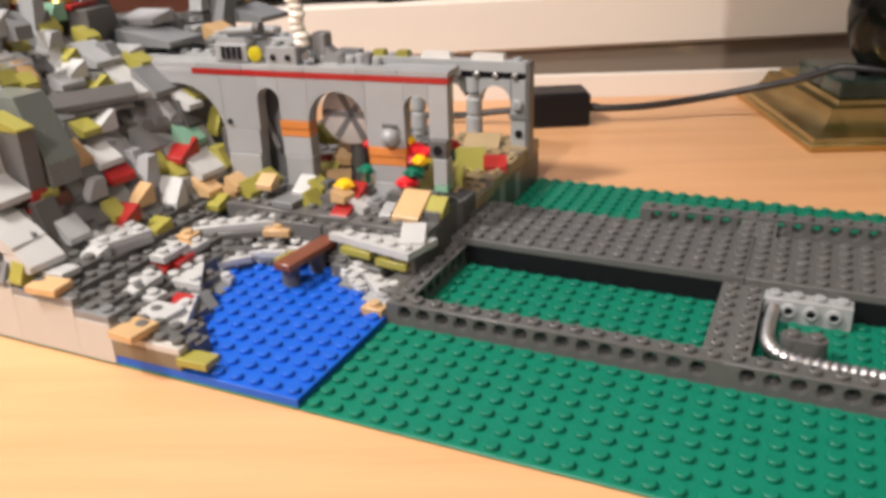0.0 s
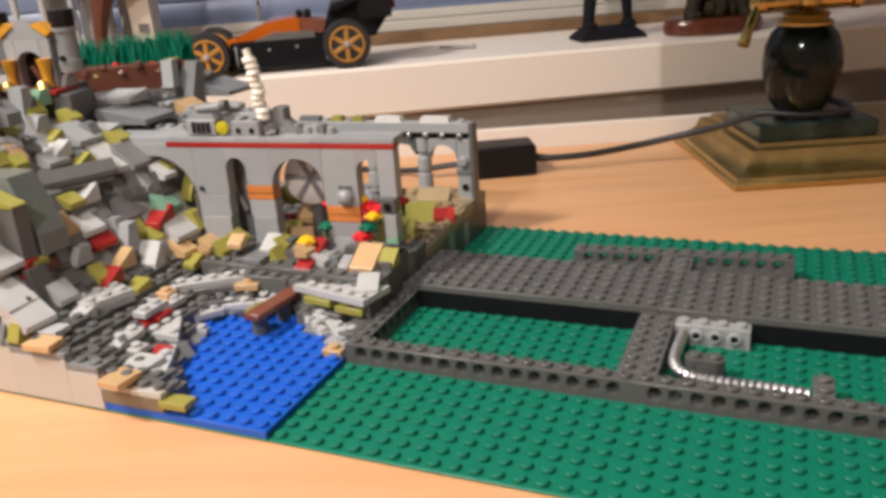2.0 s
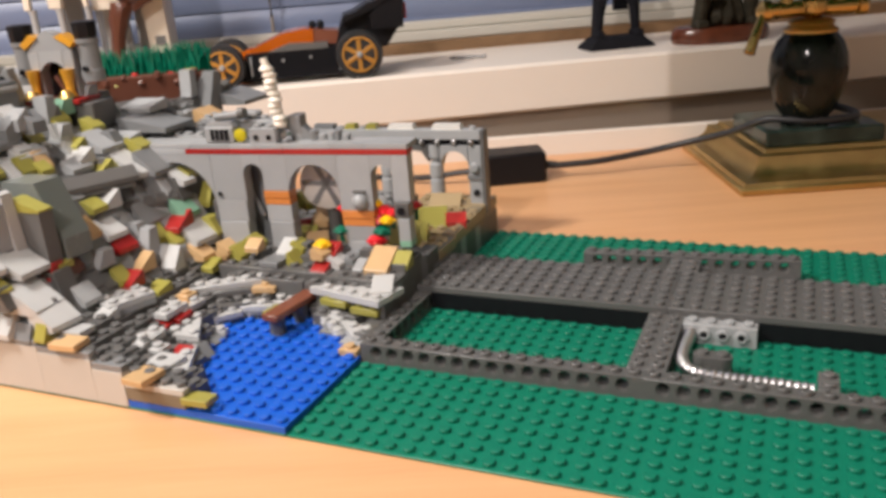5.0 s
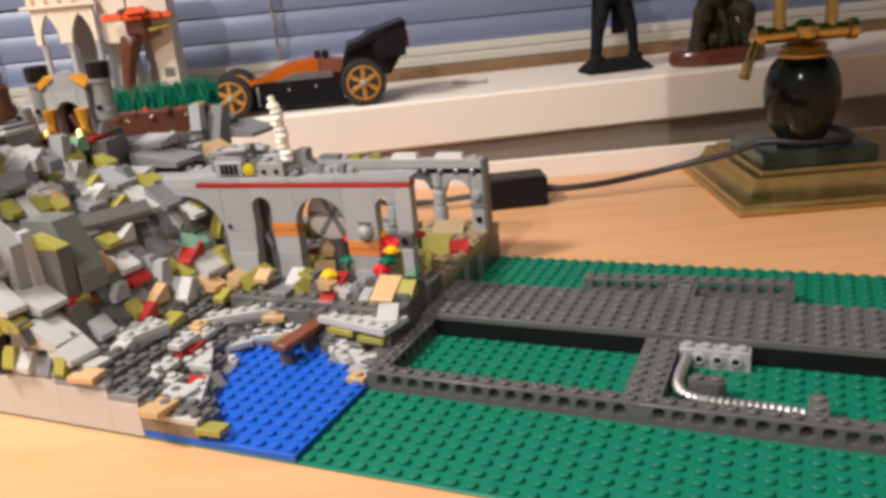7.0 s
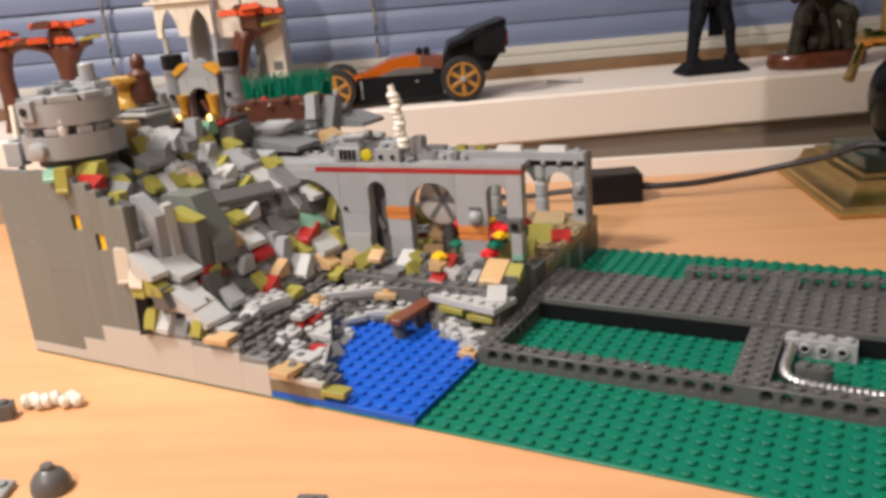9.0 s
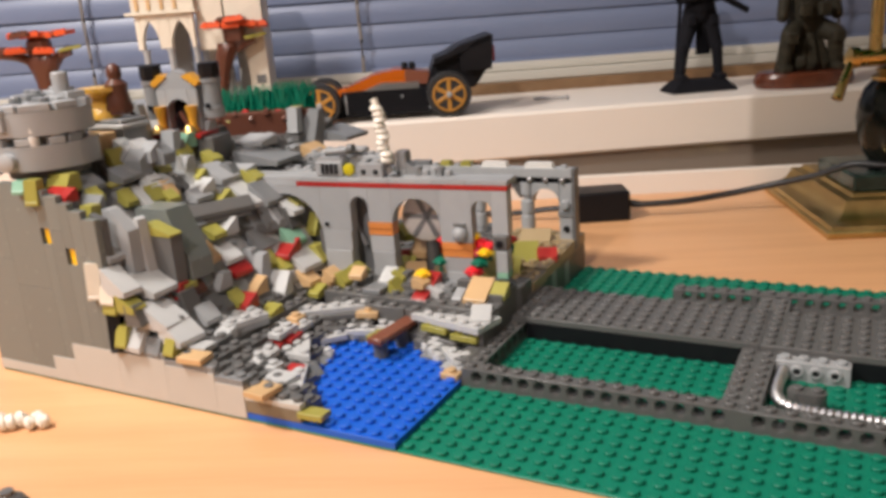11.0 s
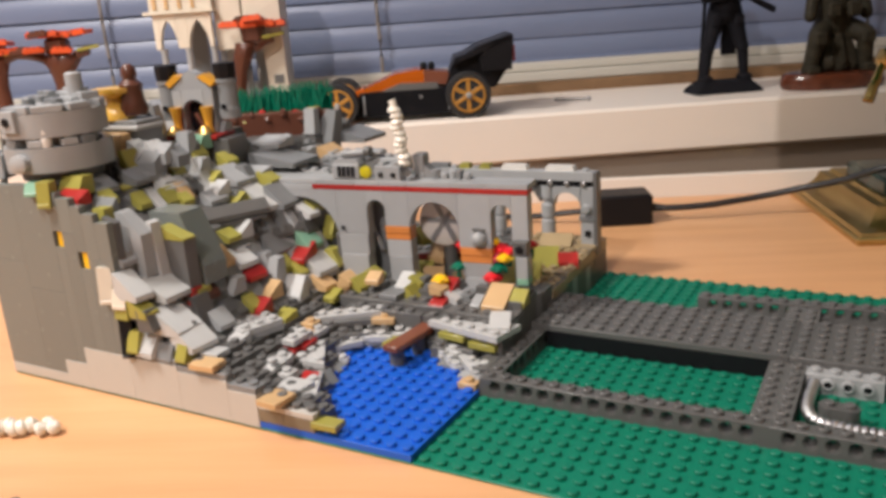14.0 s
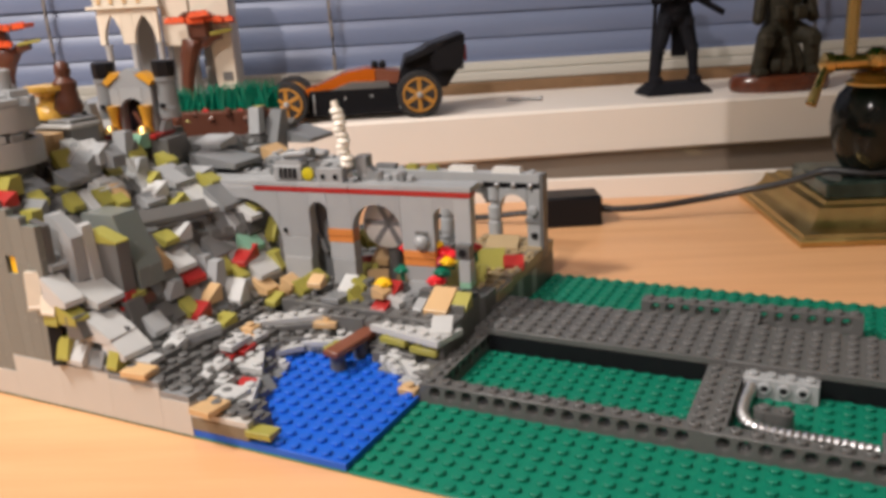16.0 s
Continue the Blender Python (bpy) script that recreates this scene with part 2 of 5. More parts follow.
structure("floor", Mesh().box(-3, -3, -0.80, 3, 1.0, -0.76), FLOORPAINT, "brown wooden floor boards", RT, "floor")
structure("ceiling", Mesh().box(-3, -3, 1.75, 3, 1.0, 1.80), WALLPAINT, "plain white ceiling", RT, "ceiling")
structure("wall_south", Mesh().box(-3, -3.1, -0.8, 3, -3.0, 1.8), WALLPAINT, "plain painted room wall", RT, "wall")
structure("wall_west", Mesh().box(-3.1, -3, -0.8, -3.0, 1.0, 1.8), WALLPAINT, "plain painted room wall", RT, "wall")
structure("wall_east", Mesh().box(3.0, -3, -0.8, 3.1, 1.0, 1.8), WALLPAINT, "plain painted room wall", RT, "wall")
structure("wall_panel_low", Mesh().box(-1.6, 0.452, -0.20, 1.6, 0.504, 0.0348), UNDERSILL, "brown glossy panel below the window sill", RT, "panel")
structure("wall_north", Mesh().box(-3, 0.505, -0.8, 3, 0.66, 0.035), WALLPAINT, "painted wall below the window sill", RT, "wall")
structure("wall_north_upper", Mesh().box(-3, 0.610, 1.30, 3, 0.74, 1.80), WALLPAINT, "painted wall above the window", RT, "wall")
# unseen side walls, added to shut the world's blue light out of the room
for x0, x1 in ((-3, -1.602), (1.602, 3)):
    structure("unseen_side_wall", Mesh().box(x0, 0.5052, 0.0352, x1, 0.66, 1.2998), WALLPAINT, "unseen wall beside the window, added to block blue sky light", RT, "wall")
structure("window_sill", Mesh().box(-1.6, SILL_Y, 0.0352, 1.6, 0.625, SILL_Z, c=0.0025), SILLPAINT, "white painted deep window sill", RT, "window sill")
structure("trim", Mesh().box(-1.6, 0.603, SILL_Z - 0.001, 1.6, 0.625, 0.0895, c=0.001), STRIPWOOD, "brown wooden strip behind the sill", RT, "trim")
wf = thing("window_1", "white painted window with lowered blinds", "window", RT, kind="structure")
fr = Mesh().box(-1.6, 0.611, 0.0895, 1.6, 0.665, 0.1000, c=0.0012)
fr.box(-1.6, 0.617, 0.1000, 1.6, 0.665, 0.1095, c=0.0015).box(-1.6, 0.625, 1.26, 1.6, 0.665, 1.32)
fr.box(-1.6, 0.625, 0.1095, -1.55, 0.665, 1.26).box(1.55, 0.625, 0.1095, 1.6, 0.665, 1.26)
part("window_frame", fr, FRAMEPAINT, wf)
pane = part("pane", Mesh().box(-1.55, 0.690, 0.05, 1.55, 0.694, 1.30), GLASS, wf)
pane.visible_shadow = False
structure("backdrop", Mesh().box(-3, 1.3, -0.5, 3, 1.31, 2.0), DUSK, "evening sky outside the window", RT, "sky")

# venetian blind: curved slats on cords
bl = thing("venetian_blind", "blue-grey venetian blind hanging lowered in the window", "blind", RT)
sl = Mesh()
arc = [(-0.0155 + 0.031 * k / 5, 0.0034 * math.sin(math.pi * k / 5)) for k in range(6)]
rings = []
for x in (-1.5, 1.5):
    up = [(x, a, b) for a, b in arc]
    rings.append(up + [(x, a, b - 0.0004) for a, b in arc[::-1]])
sl.loft(rings)
slat_data = data_of("slat", sl, BLIND, True)
for k in range(36):
    part("slat", slat_data, None, bl, at=pose(0, 0.640, 0.124 + 0.0262 * k, 80 + 2 * math.sin(k * 1.7), 0, 0.05 * math.sin(k * 2.3)))
part("bottom_rail", Mesh().box(-1.5, 0.633, 0.1045, 1.5, 0.651, 0.1125, c=0.001), BLIND, bl)
for x in (-0.84, -0.322, -0.030, 0.50, 1.05):
    part("cord", Mesh().tube([(x + 0.0006 * math.sin(z * 60), 0.6245, z) for z in np.linspace(0.108, 1.2, 60)], 0.0019, 8), CORD, bl)

# table with its rear board
tb = thing("table", "light maple laminate table top with fine grain", "table", ST)
part("tabletop", Mesh().box(-1.5, -0.95, -0.030, 1.3, 0.4452, -0.0013, c=0.0015), TABLE, tb)
for x in (-1.4, 1.2):
    for y in (-0.85, 0.40):
        part("leg", Mesh().box(x - 0.03, y - 0.03, -0.76, x + 0.03, y + 0.03, -0.030), STEEL, tb)
structure("baseboard", Mesh().box(-1.5, 0.4455, -0.0300, 1.3, 0.4535, 0.0172, c=0.001), SILLPAINT, "white painted board behind the table edge", ST, "board")

# ---- building plates on the table ----
STUD = {}


def stud_of(mat_, r=0.0024):
    """One stud's mesh, shared by all studs of a colour."""
    if mat_ not in STUD:
        STUD[mat_] = data_of("stud", Mesh().turned([(r, -0.0003), (r, 0.0014), (r - 0.0003, 0.0017)], 12), mat_, True)
    return STUD[mat_]


def studded(parent, mat_, cells, z, single_ones, m=None):
    """Studs on the cells given (in studs): those picked are parts, the others one mesh."""
    rest = Mesh()
    for x, y in cells:
        if single_ones(x, y):
            part("stud", stud_of(mat_), None, parent, at=(m or Matrix()) @ Matrix.Translation((x * S, y * S, z)))
        else:
            rest.stud(x * S, y * S, z, m)
    if rest.v:
        part("far_studs", rest, mat_, parent, kind="stuff")


gp = thing("green_baseplate", "green studded plastic baseplate lying flat on the table", "baseplate")
part("sheet", Mesh().box(1e-4, 1e-4, -0.0012, 32 * S - 1e-4, 32 * S - 1e-4, 0, c=0.0004), GREEN, gp)
studded(gp, GREEN, [(i + 0.5, j + 0.5) for i in range(32) for j in range(32) if not 16 < j + 0.5 < 22], 0, lambda x, y: y < 8)
single("mountain_baseplate", Mesh().box(-32 * S + 1e-4, 1e-4, -0.0012, -1e-4, 32 * S - 1e-4, 0, c=0.0004), GREEN, "green plastic baseplate beneath the grey rock model", "baseplate")


def in_pond(x, y):
    """Open water, in studs."""
    left = float(np.interp(y, (0, 1.2, 2, 3.3, 5, 6.5, 8, 9.5, 10.5, 11.5, 12.2), (-5.2, -6, -7, -8.2, -9.4, -9.6, -10.6, -11.2, -10.8, -9.6, -8)))
    right = float(np.interp(y, (7.6, 8, 9, 10, 11, 12.2), (0, -1.0, -1.5, -2.7, -4.3, -7.0)))
    return 0 < y < 12.2 and left < x < right


pond = thing("blue_pond_plate", "bright blue studded plate as the pond's water", "plate")
part("sheet", Mesh().box(-16 * S, 0.0002, 0.0, -0.0002, 15 * S, PL, c=0.0002), BLUE, pond)
studded(pond, BLUE, [(-15.5 + i, 0.5 + j) for i in range(16) for j in range(15) if in_pond(-15.5 + i, 0.5 + j)], PL, lambda x, y: True)


def holed_beam(n):
    """A studded beam n studs long, with round holes through its side between the studs; along x, from the origin."""
    m = Mesh()
    c, r, zc, w = 0.00015, 0.0024, 0.0058, S
    m.box(0, 0, 0, n * S, w, zc - 0.0032, c=0).box(0, 0, zc + 0.0032, n * S, w, BR, c=c)
    k = 12
    for i in range(n):
        hi = (i + 1) * S
        if i == 0:
            m.box(0, 0, zc - 0.0032, S - 0.0032, w, zc + 0.0032)
        if i == n - 1:
            m.box(i * S + 0.0032, 0, zc - 0.0032, n * S, w, zc + 0.0032)
        else:
            x = hi
            if i > 0:
                m.box(i * S + 0.0032, 0, zc - 0.0032, hi - 0.0032, w, zc + 0.0032)
            ring = []
            sq = []
            for a in range(k):
                t = 2 * math.pi * (a + 0.5) / k
                ca, sa = math.cos(t), math.sin(t)
                q = 0.0032 / max(abs(ca), abs(sa))
                ring.append((x + r * ca, zc + r * sa))
                sq.append((x + q * ca, zc + q * sa))
            pts = [(a, 0, b) for a, b in sq] + [(a, 0.0, b) for a, b in [(x + (px - x) * 1.28, zc + (pz - zc) * 1.28) for px, pz in ring]]
            pts += [(x + (px - x) * 1.28, 0.0009, zc + (pz - zc) * 1.28) for px, pz in ring] + [(a, 0.0009, b) for a, b in ring] + [(a, w, b) for a, b in ring] + [(a, w, b) for a, b in sq]
            fs = [(g * k + a, g * k + (a + 1) % k, (g + 1) * k + (a + 1) % k, (g + 1) * k + a) for g in range(5) for a in range(k)]
            m.add(pts, fs)
    for i in range(n):
        m.turned([(0.0024, 0), (0.0024, 0.0014), (0.0021, 0.0017), (0.0013, 0.0017), (0.0012, 0.0009)], 12, Matrix.Translation(((i + 0.5) * S, S / 2, BR)))
    return m


BEAM16, BEAM14 = data_of("beam", holed_beam(16), DGREY, True), data_of("beam", holed_beam(14), DGREY, True)
for x0 in (0, 16):
    fr = thing("beam_frame", "dark grey frame of studded beams with round holes", "beam frame", group="beam frames")
    part("beam", BEAM16, None, fr, at=pose(x0 * S + 1e-4, 8 * S, 0))
    part("beam", BEAM14, None, fr, at=pose((x0 + 1) * S, 9 * S, 0, 0, 0, 90))
    part("beam", BEAM14, None, fr, at=pose((x0 + 16) * S, 9 * S, 0, 0, 0, 90))
    # added black block: makes the dark band beneath the road plate
    part("back_beam", Mesh().box((x0 + 1.02) * S, 16.02 * S, 0, (x0 + 14.98) * S, 16.98 * S, BR - 1e-4, c=0.0002), BLACK, fr, "black block filling the gap beneath the road plate")
rb = thing("raised_beam", "dark grey holed beam lying behind the road plates", "beam")
part("beam", BEAM14, None, rb, at=pose(9.1 * S, 24.15 * S, PL, 0, 0, 4.2))
part("plate", Mesh().box(15 * S, 22.02 * S, BR, 17 * S, 24.3 * S, BR + PL, c=0.0002).stud(15.5 * S, 22.5 * S, BR + PL).stud(16.5 * S, 22.5 * S, BR + PL).stud(15.5 * S, 23.5 * S, BR + PL).stud(16.5 * S, 23.5 * S, BR + PL), DGREY, rb)
part("plate", Mesh().box(9.3 * S, 24.2 * S, 0, 23 * S, 25.0 * S, PL), DGREY, rb)
for x0 in (0, 16):
    rp = thing("road_plate", "dark grey studded plate bridging the beam frame", "plate", group="road plates")
    part("sheet", Mesh().box(x0 * S + 1e-4, 16 * S, BR, (x0 + 16) * S - 1e-4, 22 * S, BR + PL, c=0.0002), DGREY, rp)
    studded(rp, DGREY, [(x0 + i + 0.5, 16.5 + j) for i in range(16) for j in range(6)], BR + PL, lambda x, y: True)

wb = thing("pale_holed_brick", "pale grey four-stud brick with three pins in it", "brick")
wm = Mesh().box(17.02 * S, 15 * S, 0, 21 * S, 15.98 * S, BR, c=0.0003)
for i in range(4):
    wm.stud((17.5 + i) * S, 15.5 * S, BR)
part("body", wm, LGREY, wb)
for i in range(3):
    part("pin", Mesh().turned([(0.0030, 0), (0.0030, 0.0012), (0.0024, 0.0016), (0.0017, 0.0016), (0.0016, 0.0004)], 16, pose((18.2 + i) * S, 15 * S, 0.0055, 90, 0, 0)), LGREY, wb)
    part("bore", Mesh().turned([(0.0016, 0), (0.0016, 0.0006)], 12, pose((18.2 + i) * S, 15 * S - 0.0003, 0.0055, 90, 0, 0)), BLACK, wb, "dark open bore")
hose = [(17.5 * S, 14.9 * S, 0.0060), (17.48 * S, 14.0 * S, 0.0062), (17.45 * S, 12.4 * S, 0.0070), (17.55 * S, 11.0 * S, 0.0076), (18.0 * S, 10.0 * S, 0.0080), (18.9 * S, 9.50 * S, 0.0084), (20.2 * S, 9.34 * S, 0.0086), (22.0 * S, 9.34 * S, 0.0086), (24.0 * S, 9.34 * S, 0.0080)]
single("ribbed_hose", Mesh().tube(even(curve_pts(hose, 16), 0.0014), 0.0021, 14, 0.0007), SILVER, "shiny silver ribbed hose bent along the frame", "hose", smooth=False)
rbk = thing("double_round_brick", "two joined dark grey round studs on the green plate", "brick")
for i in range(2):
    part("round_brick", Mesh().turned([(0.0036, 0), (0.0040, 0.0006), (0.0040, BR)], 20, Matrix.Translation(((18.5 + i) * S, 11.5 * S, 0))).stud((18.5 + i) * S, 11.5 * S, BR).box((18.5 + 0.5 * i) * S, 11.02 * S, 0, (19.0 + 0.5 * i) * S, 11.98 * S, BR - 0.0001), DGREY, rbk)
sb = thing("small_beam_brick", "dark grey two-stud brick behind the front beam", "brick")
part("body", Mesh().box(24.02 * S, 9.02 * S, 0, 24.98 * S, 11 * S, BR, c=0.0003).stud(24.5 * S, 9.5 * S, BR).stud(24.5 * S, 10.5 * S, BR), DGREY, sb)

# ---- rock mountain ----
mt = thing("rock_mountain", "steep grey rock face of plastic bricks around a pond", "brick mountain")


def height(x, y):
    """The height of the rock in millimetres over a place in studs."""
    x_ = x - 1.7 * min(1, max(0, (y - 12.5) / 3.7)) if x > -22 else x
    z = float(np.interp(x_, (-32.5, -29.4, -25.6, -23.4, -21.4, -19.7, -18.9, -17.7, -15.5, -13.5, -11.7, -10), (128, 118, 108, 95, 82, 71, 60, 45, 26, 17, 9, 5)))
    if x < -20.4 and y < 6:
        z = min(z, 100)
    if y > 8 and x > -17:
        z = max(z, 4 + 28 * min(1, max(0, (y - 10.5) / 5)))
    if 15.0 < y < 17.0 and x < -15.0:
        k = min(1, (y - 15.0) / 1.2)
        z = max(z, z * (1 - k) + k * float(np.interp(x, (-24, -21, -18.5, -17.6, -16.7, -16.1, -15.4, -14.4), (96, 84, 74, 64, 54, 44, 32, 26))))
    if y > 17:
        z = (17 if x > -6.5 and y > 18.6 else 27) if x > -16.5 - 0.6 * (y - 17) else (max(z, 78) if y < 24 else (30 if x > -16 else max(z, 86)))
    if y > 13 and x < -21:
        z = min(z, 97)
    if y < 0.9 and x > -20.2:
        z = min(z, 22 if x < -14 else 15)
    return z


def shore(x, y):
    """Plate terraces that step down to the water, in millimetres, or None away from them."""
    if not (-15.6 < x < -4 and 0 < y < 12.5) or in_pond(x, y):
        return None
    front = 12.0 + 1.55 * (-6.1 - x)
    back = float(np.interp(x, (-16, -14.5, -13, -11.5, -10, -8.5), (27, 24, 19, 14, 9.6, 6.4)))
    k = min(1, y / 4)
    z = front * (1 - k) + back * k
    if y > 8:
        z = max(6.4, z, 6.4 + (y - 10) * 3.2)
    return 3.2 + 3.2 * max(1, round((z - 3.2) / 3.2))


rng = random.Random(11)
core = {DGREY: Mesh(), MGREY: Mesh(), LGREY: Mesh()}
for i in range(-32, 0):
    for j in range(0, 32):
        x, y = i + 0.5, j + 0.5
        if in_pond(x, y) and y < 15:
            continue
        if shore(x, y):
            continue
        z = min(height(x + u, y + v) for u in (-0.5, 0, 0.5) for v in (-0.5, 0.5)) - rng.choice((1, 2, 4))
        z = max(z, 4.5 if y < 15 else 8) / 1000
        mm = core[rng.choices((DGREY, MGREY, LGREY), (5, 4, 1.2))[0]]
        mm.box(i * S + (0.0005 if y < 1 else 0), max(0.0042, j * S) if i < -9 else max(0.002, j * S), 0.0 if x > -16 else 0.0005, (i + 1) * S - 1e-4, (j + 1) * S - 1e-4, z)
        if rng.random() < 0.35:
            mm.stud(x * S, max(y * S, 0.009), z, n=8)
for mat_, mm in core.items():
    part("rock_core", mm, mat_, mt, kind="stuff", label="stacked grey bricks with open studs")

# stepped plates along the shore, each a strip of equal height
for i in range(-16, -4):
    j = 0
    while j < 13:
        zz = shore(i + 0.5, j + 0.5)
        if not zz:
            j += 1
            continue
        j2 = j + 1
        while j2 < 13 and shore(i + 0.5, j2 + 0.5) == zz and j2 - j < 4:
            j2 += 1
        st = Mesh().box(i * S + 5e-5, max(0.0042, j * S), PL, (i + 1) * S - 5e-5, j2 * S - 5e-5, zz / 1000, c=0.0002)
        for q in range(j, j2):
            st.stud((i + 0.5) * S, (q + 0.5) * S, zz / 1000)
        part("terrace_plate", st, DGREY if (i * 5 + j * 3) % 11 else MGREY, mt)
        j = j2

nrock = [0]


def rock(x, y, z, w, d, turn, mat_, angle=None, skirt=0.0038):
    """A sloped brick: its top's middle at x, y (studs) and z (mm), w wide and d long (studs), falling towards turn degrees."""
    nrock[0] += 1
    a = angle if angle is not None else 22 + 23 * ((nrock[0] * 0.618) % 1)
    hx, hy = (d + 0.12) * S / 2, (w + 0.16) * S / 2
    dr = math.tan(radians(a)) * hx
    lip, back = 0.0011, (0.006 if a > 58 else 0.0)
    m = Mesh().prism([(-hx - back, -dr - skirt), (hx, -dr - skirt), (hx, -dr), (hx - 0.0003, -dr + 0.0003), (-hx + (0 if back else lip), dr), (-hx - back, dr)], -hy + 1e-4, hy - 1e-4)
    return part("slope_brick", m, mat_, mt, at=pose(x * S, y * S, z / 1000, 0, 0, turn), smooth=False)


def flat(x, y, z, w, d, turn, mat_, thick=PL):
    """A studded plate, its top's middle at x, y (studs) and z (mm)."""
    m = Mesh().box(-w * S / 2, -d * S / 2, -thick, w * S / 2, d * S / 2, 0, c=0.0002)
    nx, ny = max(1, int(w)), max(1, int(d))
    for i in range(nx):
        for j in range(ny):
            m.stud((i + 0.5 - nx / 2) * S, (j + 0.5 - ny / 2) * S, 0)
    return part("plate", m, mat_, mt, at=pose(x * S, y * S, z / 1000, 0, 0, turn))


def wedge_plate(x, y, z, w, d, turn, mat_):
    """A three-cornered plate with studs along its long side."""
    m = Mesh().loft([[(-w * S / 2, -d * S / 2, k), (w * S / 2, -d * S / 2, k), (-w * S / 2 + 0.003, d * S / 2, k), (-w * S / 2, d * S / 2, k)] for k in (-PL, 0)])
    for j in range(max(1, int(d))):
        m.stud(-w * S / 2 + 0.004, (j + 0.5 - d / 2) * S, 0)
    m.stud(w * S / 2 - 0.006, (0.5 - d / 2) * S, 0)
    return part("wedge_plate", m, mat_, mt, at=pose(x * S, y * S, z / 1000, 0, 0, turn))


# front wall of smooth panels with two small openings
def panel(x0, x1, z0, z1, mat_, y0=0.0, name="wall_panel"):
    part(name, Mesh().box(x0 / 1000 + 3e-5, y0, z0 / 1000 + 3e-5, x1 / 1000 - 3e-5, 0.0040, z1 / 1000 - 3e-5, c=0.0001), mat_, mt)


for x0, x1, zs in ((-256, -226, (5.6, 66, 106.5)), (-226, -199.3, (5.6, 52, 107.0)), (-199.3, -192.6, (13.6, 76.4)), (-199.3, -192.6, (84.5, 104.0)), (-192.6, -183.4, (22.8, 84.0, 101.5)),
                   (-183.4, -176.5, (22.8, 66.5)), (-183.4, -176.5, (75.0, 98.0)), (-176.5, -168, (22.8, 71.3, 94.6)), (-168, -159, (22.8, 60, 90.8))):
    for z0, z1 in zip(zs, zs[1:]):
        panel(x0, x1, z0, z1, WALLGREY)
part("window_fill", Mesh().box(-0.1972, 0.0010, 0.0764, -0.1926, 0.005, 0.0845), YELLOW, mt, "yellow brick inside the opening")
part("window_fill", Mesh().box(-0.1813, 0.0010, 0.0665, -0.1765, 0.005, 0.0750), YELLOW, mt, "yellow brick inside the opening")
part("window_back", Mesh().box(-0.201, 0.0032, 0.064, -0.174, 0.0041, 0.087), BLACK, mt, "dark hollow behind the openings")
for x0, x1, z1 in ((-256, -226, 5.6), (-226, -210.3, 5.6), (-210.3, -193.2, 13.6), (-193.2, -160, 22.8), (-160, -128, 22.8), (-128, -97, 20.2), (-97, -80, 16.1)):
    panel(x0, x1, 0, z1, PUTTY, -0.0003)
panel(-80, -66, 3.4, 9.6, DTAN)
panel(-66, -48.7, 3.4, 9.6, DTAN)
panel(-80, -48.7, 9.6, 12.2, PUTTY)
panel(-159, -143, 43.2, 50.2, MGREY, 0)
panel(-150, -128, 22.8, 26.0, MGREY, 0)
panel(-128, -97, 20.2, 23.4, MGREY, 0)
panel(-97, -80, 16.1, 19.3, MGREY, 0)

